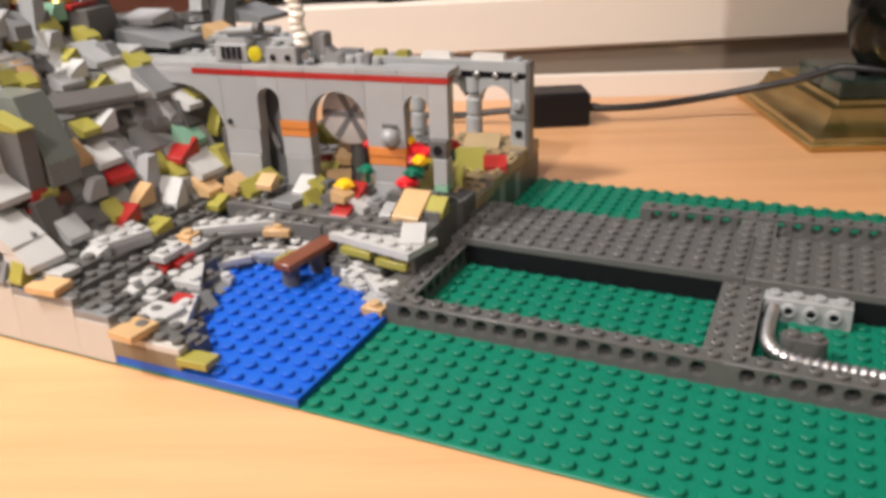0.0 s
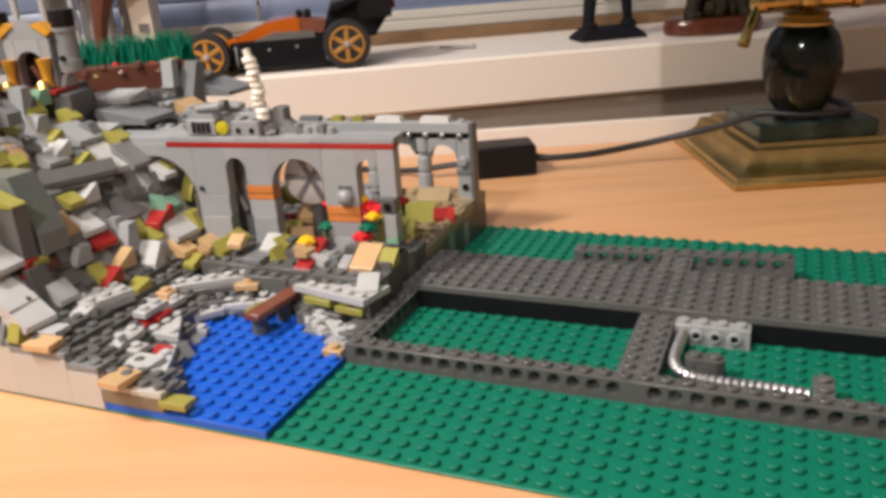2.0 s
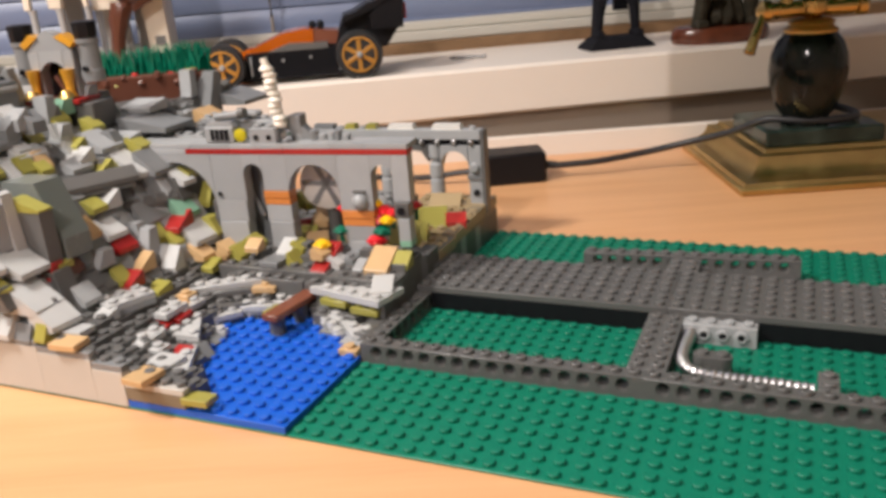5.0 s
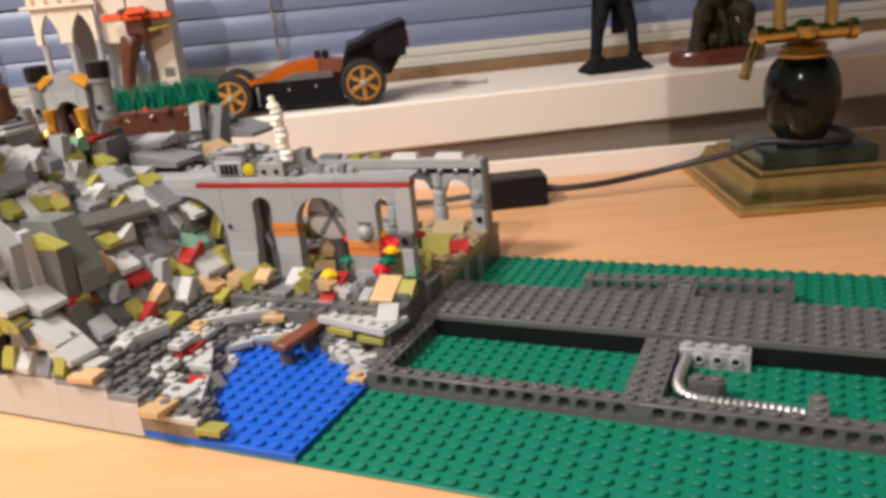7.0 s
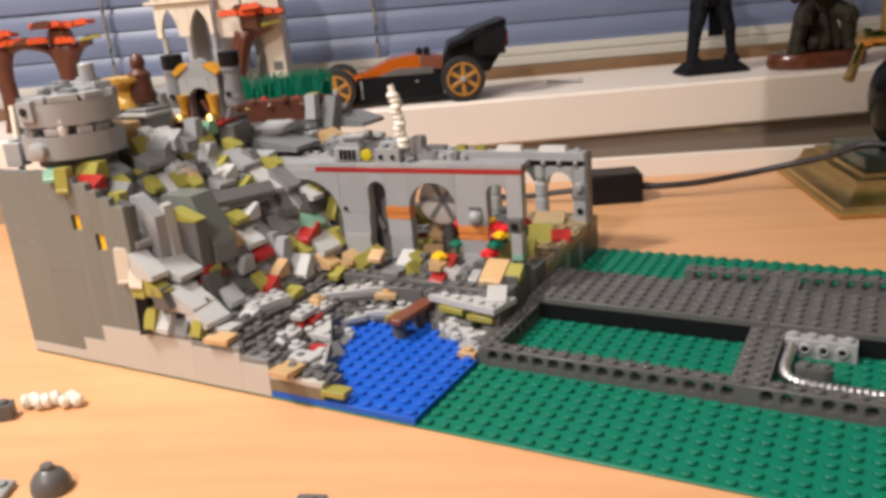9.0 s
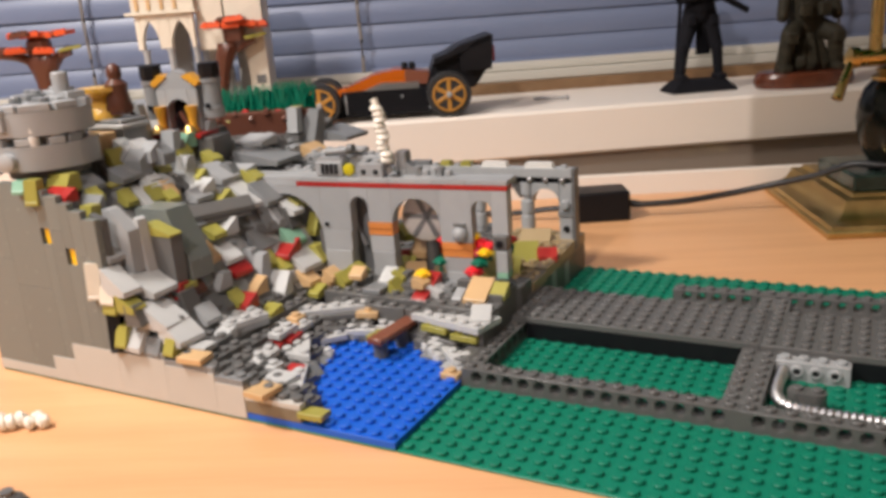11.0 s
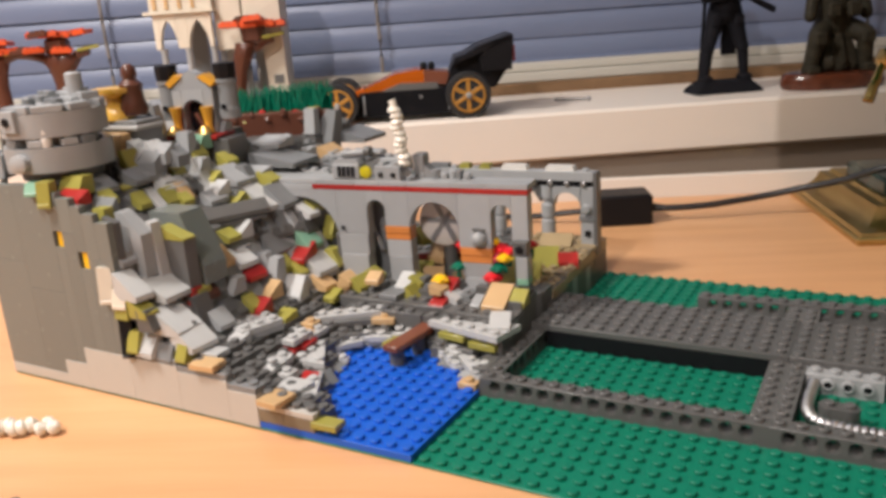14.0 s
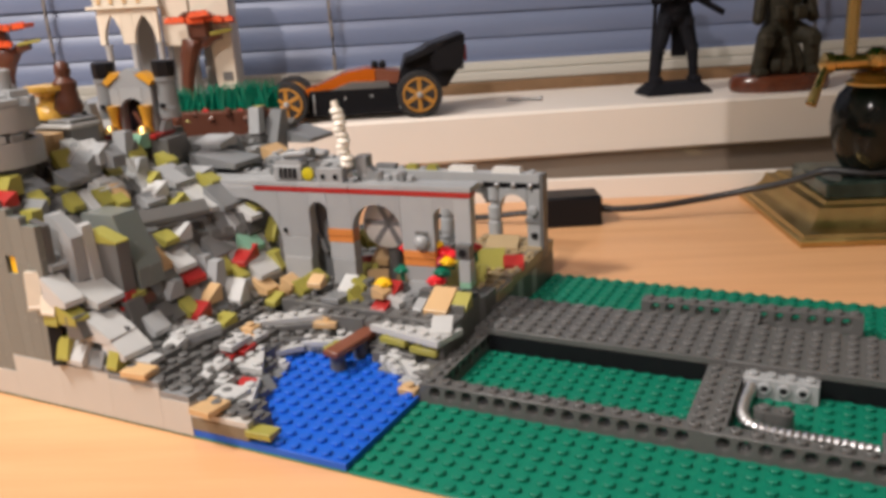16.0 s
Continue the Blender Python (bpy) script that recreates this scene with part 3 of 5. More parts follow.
# slope bricks of the rock face: place of the top's middle, width, length, fall, colour, slope
for x, y, z, w, d, turn, mat_, a in (
    (-23.73, 1.01, 101.7, 2.21, 0.80, -94, RED, 28),
    (-24.46, 1.54, 105.5, 1.72, 0.43, -88, OLIVE, 60),
    (-24.70, -0.30, 103.8, 0.72, 0.12, -70, OLIVE, 80),
    (-25.77, -0.30, 106.2, 0.61, 0.22, -65, MINT, 60),
    (-24.09, 3.45, 103.7, 1.60, 1.25, 1, MGREY, 30),
    (-22.56, 2.08, 94.4, 1.85, 0.80, -91, MGREY, 45),
    (-23.11, 3.05, 98.1, 0.80, 0.80, -2, OLIVE, 35),
    (-21.71, 0.96, 88.8, 0.84, 0.10, -88, OLIVE, 82),
    (-21.24, 3.08, 85.8, 0.96, 1.48, 3, PALE, 35),
    (-19.67, 4.63, 74.8, 1.09, 1.01, 1, OLIVE, 27),
    (-21.94, 13.33, 92.8, 2.05, 1.99, 3, LGREY, 26),
    (-22.43, 11.71, 93.8, 0.80, 0.85, -87, OLIVE, 25),
    (-21.71, 11.03, 89.0, 1.52, 1.14, -93, PALE, 27),
    (-21.21, 14.29, 91.2, 0.73, 0.52, 2, MGREY, 60),
    (-20.36, 15.24, 88.4, 1.07, 1.25, 2, OLIVE, 25),
    (-19.00, 15.20, 79.0, 2.72, 1.53, 3, MGREY, 40),
    (-18.97, 17.40, 82.2, 0.95, 1.06, -89, OLIVE, 27),
    (-20.59, 11.78, 81.6, 0.92, 1.06, -91, OLIVE, 25),
    (-20.49, 12.74, 81.5, 0.82, 0.80, 2, OLIVE, 40),
    (-19.91, 13.60, 80.3, 1.56, 2.53, 0, PALE, 30),
    (-18.94, 13.74, 72.5, 0.82, 0.44, -1, LGREY, 60),
    (-18.67, 13.00, 64.8, 1.07, 0.45, -1, MGREY, 60),
    (-19.96, 9.71, 77.7, 6.39, 0.67, -25, DGREY, 40),
    (-19.55, 10.19, 73.5, 4.56, 0.23, -25, DGREY, 60),
    (-19.33, 10.88, 70.6, 0.82, 0.35, -4, MGREY, 70),
    (-19.11, 10.27, 67.7, 0.91, 1.20, -94, PALE, 31),
    (-19.09, 9.01, 67.0, 1.19, 0.93, 1, OLIVE, 25),
    (-17.54, 16.75, 70.1, 1.33, 0.80, 0, OLIVE, 30),
    (-17.69, 15.77, 68.9, 1.09, 1.58, -4, PALE, 26),
    (-16.48, 16.81, 56.3, 0.80, 0.80, -91, OLIVE, 55),
    (-17.30, 15.50, 62.3, 1.13, 0.53, -2, DGREY, 65),
    (-16.98, 14.83, 53.4, 1.49, 1.12, -1, MINT, 40),
    (-16.96, 13.77, 47.6, 1.41, 1.69, -86, RED, 26),
    (-15.83, 14.43, 40.4, 2.01, 1.46, -3, PALE, 35),
    (-15.11, 15.89, 40.3, 0.88, 0.48, -3, OLIVE, 60),
    (-17.24, 12.02, 45.0, 1.16, 0.80, -3, OLIVE, 45),
    (-16.51, 12.83, 40.0, 0.80, 0.87, -4, OLIVE, 35),
    (-17.32, 10.94, 45.8, 0.58, 0.33, 2, LGREY, 75),
    (-18.45, 7.37, 59.1, 1.26, 1.05, 1, TAN, 40),
    (-18.21, 8.90, 55.7, 1.56, 1.49, -2, PALE, 30),
    (-18.03, 12.73, 54.9, 2.36, 0.95, 2, MGREY, 50),
    (-18.49, 12.49, 60.1, 5.06, 0.28, -25, DGREY, 50),
    (-17.42, 9.13, 46.9, 1.55, 0.80, -4, RED, 35),
    (-20.61, -0.30, 60.7, 0.75, 0.17, -63, CREAM, 82),
    (-18.95, 0.35, 61.5, 1.20, 1.80, -4, PALE, 34),
    (-19.64, -0.30, 54.4, 0.88, 0.13, -83, CREAM, 75),
    (-19.60, -0.30, 50.2, 0.91, 0.05, -88, OLIVE, 82),
    (-18.16, 0.15, 51.3, 0.90, 1.34, -2, OLIVE, 27),
    (-18.35, 2.20, 56.6, 2.00, 2.00, 2, PALE, 27),
    (-17.89, 4.28, 51.6, 1.01, 1.23, 4, OLIVE, 23),
    (-17.57, 3.18, 48.4, 0.56, 0.32, -87, RED, 60),
    (-17.57, 4.52, 48.1, 1.78, 0.80, -2, BROWN, 40),
    (-16.80, 1.35, 43.5, 1.90, 2.00, 0, PALE, 30),
    (-15.60, 1.35, 36.6, 1.90, 1.70, -4, PALE, 34),
    (-15.57, 0.13, 30.0, 0.69, 0.26, -91, OLIVE, 65),
    (-17.17, 0.13, 28.8, 1.58, 0.27, -93, MGREY, 65),
    (-17.34, 0.14, 45.3, 0.77, 0.29, 4, DGREY, 70),
    (-19.52, -0.30, 35.4, 0.65, 0.22, -60, BLACK, 82),
    (-19.06, -0.30, 33.4, 0.71, 0.29, -85, OLIVE, 70),
    (-18.25, 0.16, 32.8, 1.25, 0.90, -92, PALE, 50),
    (-14.75, 3.79, 26.0, 0.96, 1.58, -91, PALE, 15),
    (-16.27, 9.32, 36.8, 0.80, 1.24, -94, TAN, 30),
    (-16.98, 10.48, 42.9, 0.65, 0.43, -87, LGREY, 72),
    (-15.89, 7.48, 33.1, 1.27, 1.20, -88, RED, 24),
    (-16.18, 7.26, 35.6, 0.83, 0.80, -1, OLIVE, 40),
    (-15.91, 11.28, 33.4, 1.44, 0.93, -86, PALE, 50),
    (-15.56, 12.54, 30.4, 1.00, 0.33, 2, LGREY, 70),
    (-15.16, 13.68, 31.4, 1.23, 1.25, -1, TAN, 30),
    (-13.89, 15.05, 27.6, 1.61, 0.96, 4, TAN, 15),
    (-14.12, 13.30, 24.6, 0.80, 1.06, -93, OLIVE, 20),
    (-13.17, 14.33, 22.2, 1.29, 1.49, -2, RED, 0),
    (-14.69, 8.59, 25.7, 1.11, 1.14, -94, OLIVE, 15),
    (-17.67, 7.54, 48.8, 1.15, 0.48, -2, MGREY, 60),
    (-17.17, 6.61, 44.6, 0.57, 0.40, -91, LGREY, 60),
    (-16.65, 3.68, 40.0, 1.19, 0.60, 2, DGREY, 70),
    (-16.15, 4.30, 35.4, 1.26, 0.90, -1, LGREY, 40),
    (-23.88, 9.54, 102.5, 1.09, 0.93, 4, OLIVE, 35),
    (-24.61, 12.65, 106.6, 1.26, 0.80, -1, OLIVE, 40),
    (-25.37, 13.41, 110.6, 1.11, 0.37, -94, MINT, 60),
    (-23.46, 14.44, 100.3, 1.12, 0.96, 4, OLIVE, 30),
    (-23.29, 11.00, 99.4, 0.83, 0.50, -86, LGREY, 60),
    (-24.00, 7.34, 103.1, 1.31, 1.68, -4, MGREY, 15),
    (-23.93, 7.90, 102.6, 0.84, 2.55, -2, PALE, 28),
    (-24.44, 17.03, 105.7, 1.57, 0.78, -4, DGREY, 65),
    (-21.70, 18.78, 95.1, 3.30, 4.04, 3, MGREY, 10),
    (-23.87, 20.14, 102.4, 2.63, 2.04, -88, LGREY, 12),
    (-23.06, 21.67, 97.8, 1.09, 0.80, 2, DGREY, 50),
    (-24.70, 26.21, 107.0, 0.90, 0.16, -86, LGREY, 82),
    (-25.80, 28.10, 112.5, 1.08, 1.00, -88, OLIVE, 25),
    (-23.79, 27.30, 102.0, 1.73, 0.82, -94, MGREY, 70),
    (-21.87, 29.94, 95.0, 3.50, 2.71, 1, MGREY, 15),
    (-23.58, 29.48, 101.0, 0.98, 0.97, -94, DGREY, 35),
    (-20.46, 23.36, 92.5, 2.01, 1.21, 0, TAN, 25),
    (-25.36, 15.57, 110.4, 1.08, 1.02, -87, LGREY, 60),
    (-22.73, 8.06, 95.7, 2.02, 0.93, -1, PALE, 27),
    (-22.09, 8.41, 91.5, 0.80, 0.80, 4, TAN, 45),
    (-22.06, 7.12, 91.2, 1.01, 0.80, 1, OLIVE, 45),
    (-22.36, 5.00, 93.1, 0.80, 0.80, 1, OLIVE, 40),
    (-21.91, 5.92, 90.4, 0.56, 0.90, -2, PALE, 40),
    (-21.62, 7.98, 88.6, 0.80, 0.80, -3, OLIVE, 30),
    (-22.84, 11.19, 96.4, 0.68, 1.30, -2, PALE, 55),
    (-12.47, 14.90, 30.0, 1.84, 0.80, -4, OLIVE, 35),
    (-11.89, 15.63, 33.1, 1.24, 0.84, 2, OLIVE, 30),
    (-13.27, 14.26, 33.1, 1.16, 0.80, -3, TAN, 30),
    (-9.36, 15.61, 31.0, 0.91, 1.28, -87, PALE, 26),
    (-8.61, 16.17, 31.0, 1.20, 0.80, 1, OLIVE, 30),
    (-8.16, 14.85, 27.0, 1.17, 0.80, 0, OLIVE, 45),
    (-5.82, 14.78, 29.0, 0.98, 2.51, -91, RED, 25),
    (-5.09, 14.99, 27.9, 1.23, 0.90, -4, PALE, 25),
    (-3.21, 14.61, 26.9, 0.55, 0.90, -91, LGREY, 25),
    (-1.84, 14.92, 30.0, 1.49, 1.86, -89, TAN, 27),
    (-0.56, 15.25, 30.0, 1.12, 0.97, -87, OLIVE, 30),
    (-9.53, 14.38, 27.0, 1.33, 1.89, -92, MGREY, 0),
    (-6.02, 14.47, 33.0, 1.00, 0.80, -4, TAN, 23),
    (-11.34, 14.61, 34.0, 0.92, 0.80, -87, TAN, 27),
    (-12.13, 7.15, 17.0, 1.11, 1.23, -89, RED, 5),
    (-12.40, 5.88, 15.8, 1.02, 0.86, -86, RED, 10),
    (-9.61, 4.26, 11.0, 0.97, 0.80, -88, RED, 15),
    (-9.24, 2.46, 14.0, 1.67, 1.35, -91, PALE, 0),
    (-13.45, 7.24, 19.0, 1.00, 1.90, -89, PALE, 5),
    (-12.69, 8.57, 19.0, 0.99, 0.83, 1, TAN, 10),
    (-11.79, 3.91, 17.0, 1.00, 1.97, -87, PALE, 3),
    (-8.64, 0.11, 17.0, 1.33, 1.56, -94, TAN, 0),
    (-5.39, 0.36, 9.0, 1.46, 0.88, -88, OLIVE, 0),
    (-13.74, 0.30, 27.0, 1.63, 1.10, -86, TAN, 3),
    (-14.32, 1.53, 28.0, 1.32, 1.10, -86, PALE, 0),
    (-24.89, 9.14, 108.1, 2.38, 1.00, 4, LGREY, 40),
    (-25.11, 7.17, 109.1, 1.19, 1.00, -4, OLIVE, 50),
    (-23.95, 6.42, 103.0, 1.68, 1.35, 3, MGREY, 25),
    (-24.11, 9.13, 103.9, 1.13, 0.59, 1, DGREY, 60),
    (-25.10, 11.74, 109.1, 1.04, 0.18, -88, LGREY, 82),
    (-20.41, 12.61, 80.3, 1.57, 0.51, 3, LGREY, 60),
    (-18.26, 14.19, 66.3, 1.82, 0.59, -4, MGREY, 65),
    (-21.16, 10.28, 85.4, 1.64, 0.90, -1, LGREY, 30),
):
    rock(x, y, z, w, d, turn, mat_, a, 0.0026 if a < 58 else 0.0016)
# tall leaning slopes beside the smooth wall
for pts, y0, y1, mat_ in (([(-170, 52), (-152.5, 52), (-152.5, 82), (-163, 92.5), (-168, 92.5)], 13.0, 20.0, LGREY), ([(-161, 52), (-150, 52), (-153, 86), (-155.5, 87)], 20.4, 26.4, PALE), ([(-156.5, 50), (-139.5, 50), (-139.5, 76), (-156.5, 76)], 27.0, 35.0, DGREY),
                          ([(-156.5, 76.1), (-139, 76.1), (-139, 77.1), (-154, 82.2), (-156.5, 82.2)], 26.6, 35.0, OLIVE), ([(-172, 50), (-138.5, 50), (-138.5, 60), (-150.5, 87), (-172, 87)], 37.0, 53.0, WALLGREY), ([(-167, 50), (-158.5, 50), (-158.5, 90), (-167, 92.5)], 4.3, 7.8, DGREY)):
    part("tall_slope", Mesh().prism([(x / 1000, z / 1000) for x, z in pts], y0 / 1000, y1 / 1000), mat_, mt, smooth=False)
# pale rubble below the cauldron
for x, y, z, w, d, turn, mat_ in ((-27.0, 8.3, 114.6, 1.2, 1.0, -88, LGREY), (-26.0, 8.6, 115.2, 1.0, 0.8, 3, PALE), (-25.1, 8.2, 114.0, 1.3, 1.0, -85, MGREY), (-24.2, 8.6, 115.0, 1.0, 0.9, -4, PALE), (-23.3, 8.3, 114.2, 1.1, 0.8, -92, LGREY), (-22.6, 8.9, 112.4, 1.0, 0.9, 2, MGREY), (-25.6, 7.7, 111.4, 1.5, 1.0, -90, LGREY), (-23.9, 7.7, 110.6, 1.4, 1.0, -88, MGREY)):
    rock(x, y, z, w, d, turn, mat_, 34, 0.006)
# broad slopes between them that follow the lie of the rock
r4 = random.Random(5)
for i in range(9):
    for j in range(11):
        x, y = -25.4 + 1.22 * i + r4.uniform(-0.3, 0.3), 1.6 + 1.35 * j + r4.uniform(-0.3, 0.3)
        if shore(x, y) or x > -15.2:
            continue
        gx, gy = (height(x + 0.8, y) - height(x - 0.8, y)) / 12.8, (height(x, y + 0.8) - height(x, y - 0.8)) / 12.8
        a = math.degrees(math.atan(math.hypot(gx, gy)))
        if a > 66:
            continue
        rock(x, y, height(x, y) - 1.6, r4.choice((1.2, 1.6, 2.0)), r4.uniform(1.0, 1.5), (0 if abs(gx) > abs(gy) else -90) + r4.uniform(-5, 5), r4.choices((DGREY, MGREY, LGREY, PALE, OLIVE), (6, 6, 4, 2, 0.3))[0], max(12, min(62, a + r4.uniform(-12, 6))), 0.0024)
# plates along the shore
flat(-15.0, 6.0, 28.6, 2, 3, -20, PALE)
flat(-15.0, 6.0, 25.4, 2, 3, -20, LGREY)
flat(-12.4, 6.9, 21.2, 1, 2, 0, PALE)
flat(-11.9, 4.2, 17.6, 1, 2, 0, PALE)
flat(-11.2, 3.6, 14.6, 2, 1, 0, PALE)
flat(-12.3, 8.4, 18.6, 1, 2, 0, PALE)
flat(-12.9, 9.0, 21.6, 1, 1, 0, TAN)
wedge_plate(-10.6, 7.0, 13.6, 2.6, 3.2, 0, PALE)
wedge_plate(-8.3, 3.2, 11.4, 2.4, 3.6, 0, PALE)
flat(-8.9, 3.0, 8.2, 1.2, 3.4, 0, DGREY, 0.005)
rock(-9.9, 7.3, 6.0, 0.9, 1.1, -10, MGREY, 20, 0.003)
rock(-9.0, 4.6, 8.0, 2.0, 0.7, -12, MGREY, 40, 0.003)
# layers round the far end of the water
for x, y, z, w, d, turn, mat_ in ((-11.4, 10.6, 12.4, 1.6, 3.4, -52, DGREY), (-9.6, 12.0, 12.4, 4.0, 1.6, 18, DGREY), (-9.8, 11.2, 8.8, 3.4, 1.0, 22, MGREY), (-10.9, 10.0, 9.6, 1.2, 2.0, -40, PALE), (-9.5, 11.3, 10.9, 2.6, 1.0, 18, PALE),
                                  (-11.6, 11.9, 20.2, 5.2, 1.1, 35, PALE), (-11.0, 12.3, 17.0, 5.6, 1.8, 30, DGREY), (-9.4, 12.7, 17.4, 1.6, 1.4, 15, TAN), (-7.7, 11.2, 9.6, 1.2, 1.6, -10, OLIVE), (-8.0, 12.2, 12.4, 1.4, 1.2, 0, PALE),
                                  (-4.0, 11.7, 9.0, 2.6, 0.8, -22, PALE), (-4.0, 12.1, 6.4, 4.0, 1.3, -20, MGREY), (-4.2, 12.3, 10.4, 5.0, 1.6, -12, DGREY), (-3.6, 11.9, 16.4, 2.0, 1.0, -8, OLIVE), (-1.3, 11.6, 14.6, 2.0, 1.0, -6, OLIVE), (-2.6, 12.6, 16.8, 5.0, 1.6, -6, DGREY),
                                  (-0.8, 9.2, 6.4, 1.2, 1.4, 0, LGREY), (-0.75, 8.2, 6.2, 1.2, 0.9, 0, TAN)):
    flat(x, y, z, w, d, turn, mat_)
wedge_plate(-2.6, 12.7, 20.4, 2.6, 5.6, 78, PALE)
rock(-0.75, 12.8, 23.6, 1.2, 1.6, -70, PALE, 16, 0.004)
wedge_plate(-1.3, 10.5, 8.4, 1.8, 2.6, 45, PALE)
# small white pieces lining the water
for x, y, turn in ((-11.3, 9.2, 10), (-11.0, 10.0, 30), (-10.4, 10.7, 50), (-9.7, 11.2, 65), (-8.9, 11.6, 75), (-4.9, 11.5, -55), (-4.1, 11.1, -50), (-3.3, 10.6, -40), (-2.6, 10.0, -40), (-10.2, 6.2, 0), (-9.9, 8.1, 15)):
    flat(x, y, 6.6 + 0.6 * math.sin(x * 3), 0.85, 0.6, turn, PALE, 0.0026)
for x, y, turn in ((-11.1, 9.6, 20), (-10.7, 10.4, 40), (-9.3, 11.45, 70), (-4.4, 11.4, -50), (-3.7, 10.9, -45)):
    flat(x, y, 5.2, 0.8, 0.7, turn, MGREY, 0.002)
# strip before the arched wall
for x0, x1, y0, y1, z in ((-13.5, -9.0, 13.2, 15.4, 24.0), (-9.0, -5.0, 13.2, 15.2, 24.0), (-5.0, -0.05, 13.0, 15.2, 23.4), (-12.5, -6.5, 12.6, 13.3, 20.8), (-6.5, -0.05, 12.7, 13.3, 20.2)):
    flat((x0 + x1) / 2, (y0 + y1) / 2, z, x1 - x0 - 0.02, y1 - y0 - 0.02, 0, DGREY, 0.012)

# loose slope bricks on the far side of the rock
for k in range(26):
    x, y = rng.uniform(-31.5, -27.5), rng.uniform(9, 24)
    rock(x, y, min(104, height(x, y) - 4), rng.choice((1, 1, 2, 2)), rng.choice((1, 1.4, 2)), rng.uniform(-85, 45), rng.choices((DGREY, MGREY, LGREY), (7, 6, 5))[0])
for x, y, z, w, d, turn, mat_ in ((-18.6, 23.5, 90, 4, 2, 20, LGREY), (-19.0, 21.6, 87, 4, 2, -10, MGREY), (-19.2, 18.6, 86, 4, 1, 4, LGREY)):
    flat(x, y, z, w, d, turn, mat_)
# low wall along the seam with the green baseplate
for y0, y1, z0, mat_ in ((9.2, 11.4, 9.6, DGREY), (11.4, 13.2, 17, DGREY), (13.2, 14.6, 21, MGREY), (14.6, 17.2, 28, DGREY), (17.2, 20.0, 24, DGREY), (20.0, 23.0, 20.6, DGREY), (23.0, 27.5, 22.4, DTAN), (27.5, 31.95, 24.2, DTAN)):
    part("edge_brick", Mesh().box(-0.0085, y0 * S, 0, -0.0003, y1 * S - 1e-4, z0 / 1000, c=0.0002), mat_, mt)
for x, y, z, w, d, turn, mat_ in ((-1.0, 12.2, 16, 1.6, 1.2, -20, DGREY), (-0.8, 17.6, 26, 1.6, 1.4, -5, DGREY), (-2.65, 24.9, 27, 2.2, 1.8, -70, OLIVE), (-4.2, 24.4, 27, 1.6, 1.4, -80, OLIVE), (-0.8, 25.2, 26.5, 1.4, 0.9, -70, RED),
                                  (-3.0, 21.6, 25, 2.6, 1.7, -75, OLIVE), (-3.2, 29.0, 28, 2.4, 1.2, -80, SAND), (-8.6, 22.0, 36, 1.4, 1.2, -70, OLIVE), (-10.2, 22.6, 40, 1.4, 1.2, -50, OLIVE), (-9.4, 20.8, 33, 1.2, 1.2, -75, TAN), (-8.0, 20.4, 37, 1.2, 1.0, -60, RED),
                                  (-10.6, 20.2, 30, 1.4, 1.2, -60, RED), (-7.4, 21.6, 30, 1.2, 1.2, -60, TAN), (-9.2, 19.4, 27, 1.4, 1.0, -80, BROWN), (-10.8, 21.4, 45, 1.4, 1.2, -30, OLIVE), (-7.8, 23.4, 41, 1.4, 1.2, -45, TAN), (-9.8, 18.4, 30, 1.8, 1.4, -70, OLIVE), (-8.4, 18.0, 29, 1.4, 1.2, -60, TAN), (-9.0, 20.0, 38, 1.2, 1.2, -88, TAN), (-6.9, 19.6, 31, 1.3, 1.2, -75, SAND)):
    rock(x, y, z, w, d, turn, mat_, 28)
for y0, y1, z in ((20.0, 23.0, 20.4), (23.0, 26.0, 22.0), (26.0, 29.0, 23.4), (29.0, 32.0, 24.6)):
    flat(-3.0, (y0 + y1) / 2, z, 6, y1 - y0 - 0.02, 0, SAND, 0.006)
flat(-8.8, 21.6, 28.4, 5, 4, 0, DGREY, 0.012)

# brown jetty over the water on a round post
jt = thing("jetty", "reddish brown plank jetty on grey posts in the pond", "jetty")
part("plank", Mesh().box(-0.0045, -0.019, 0, 0.0045, 0.019, PL, c=0.0003), JETTY, jt, at=pose(-6.15 * S, 10.8 * S, 0.0132, 0, 0, -6))
part("post", Mesh().turned([(0.0040, 0), (0.0040, BR)], 18), DGREY, jt, at=pose(-6.6 * S, 9.5 * S, PL))
part("post", Mesh().turned([(0.0040, 0), (0.0040, BR)], 18), DGREY, jt, at=pose(-6.2 * S, 11.6 * S, PL))

# ---- arched wall above the pond ----
aw = thing("arched_wall", "light grey arched wall with a red stripe", "wall", pose(-0.1395, 0.1255, 0, 0, 0, 4.6))


def aw_box(name, x0, x1, z0, z1, mat_, y0=0.0, y1=0.0078, label="", c=0.0002):
    return part(name, Mesh().box(x0 / 1000 + 6e-5, y0, z0 / 1000 + 6e-5, x1 / 1000 - 6e-5, y1, z1 / 1000 - 6e-5, c=c), mat_, aw, label)


def aw_arch(x0, x1, z_top, z_crown, mat_=LGREY, name="arch", parent=None, y0=0.0, y1=0.0078, foot=0.0):
    """A block with a round arch cut from its underside."""
    r = (x1 - x0) / 2000
    cx, zc = (x0 + x1) / 2000, z_crown / 1000 - (x1 - x0) / 2000
    n = 16
    inner = [(cx - r * math.cos(math.pi * k / n), zc + r * math.sin(math.pi * k / n)) for k in range(n + 1)]
    m = Mesh().loft([[(x, y0, z), (x, y1, z), (x, y1, z_top / 1000), (x, y0, z_top / 1000)] for x, z in inner])
    return part(name, m, mat_, parent or aw, smooth=False)


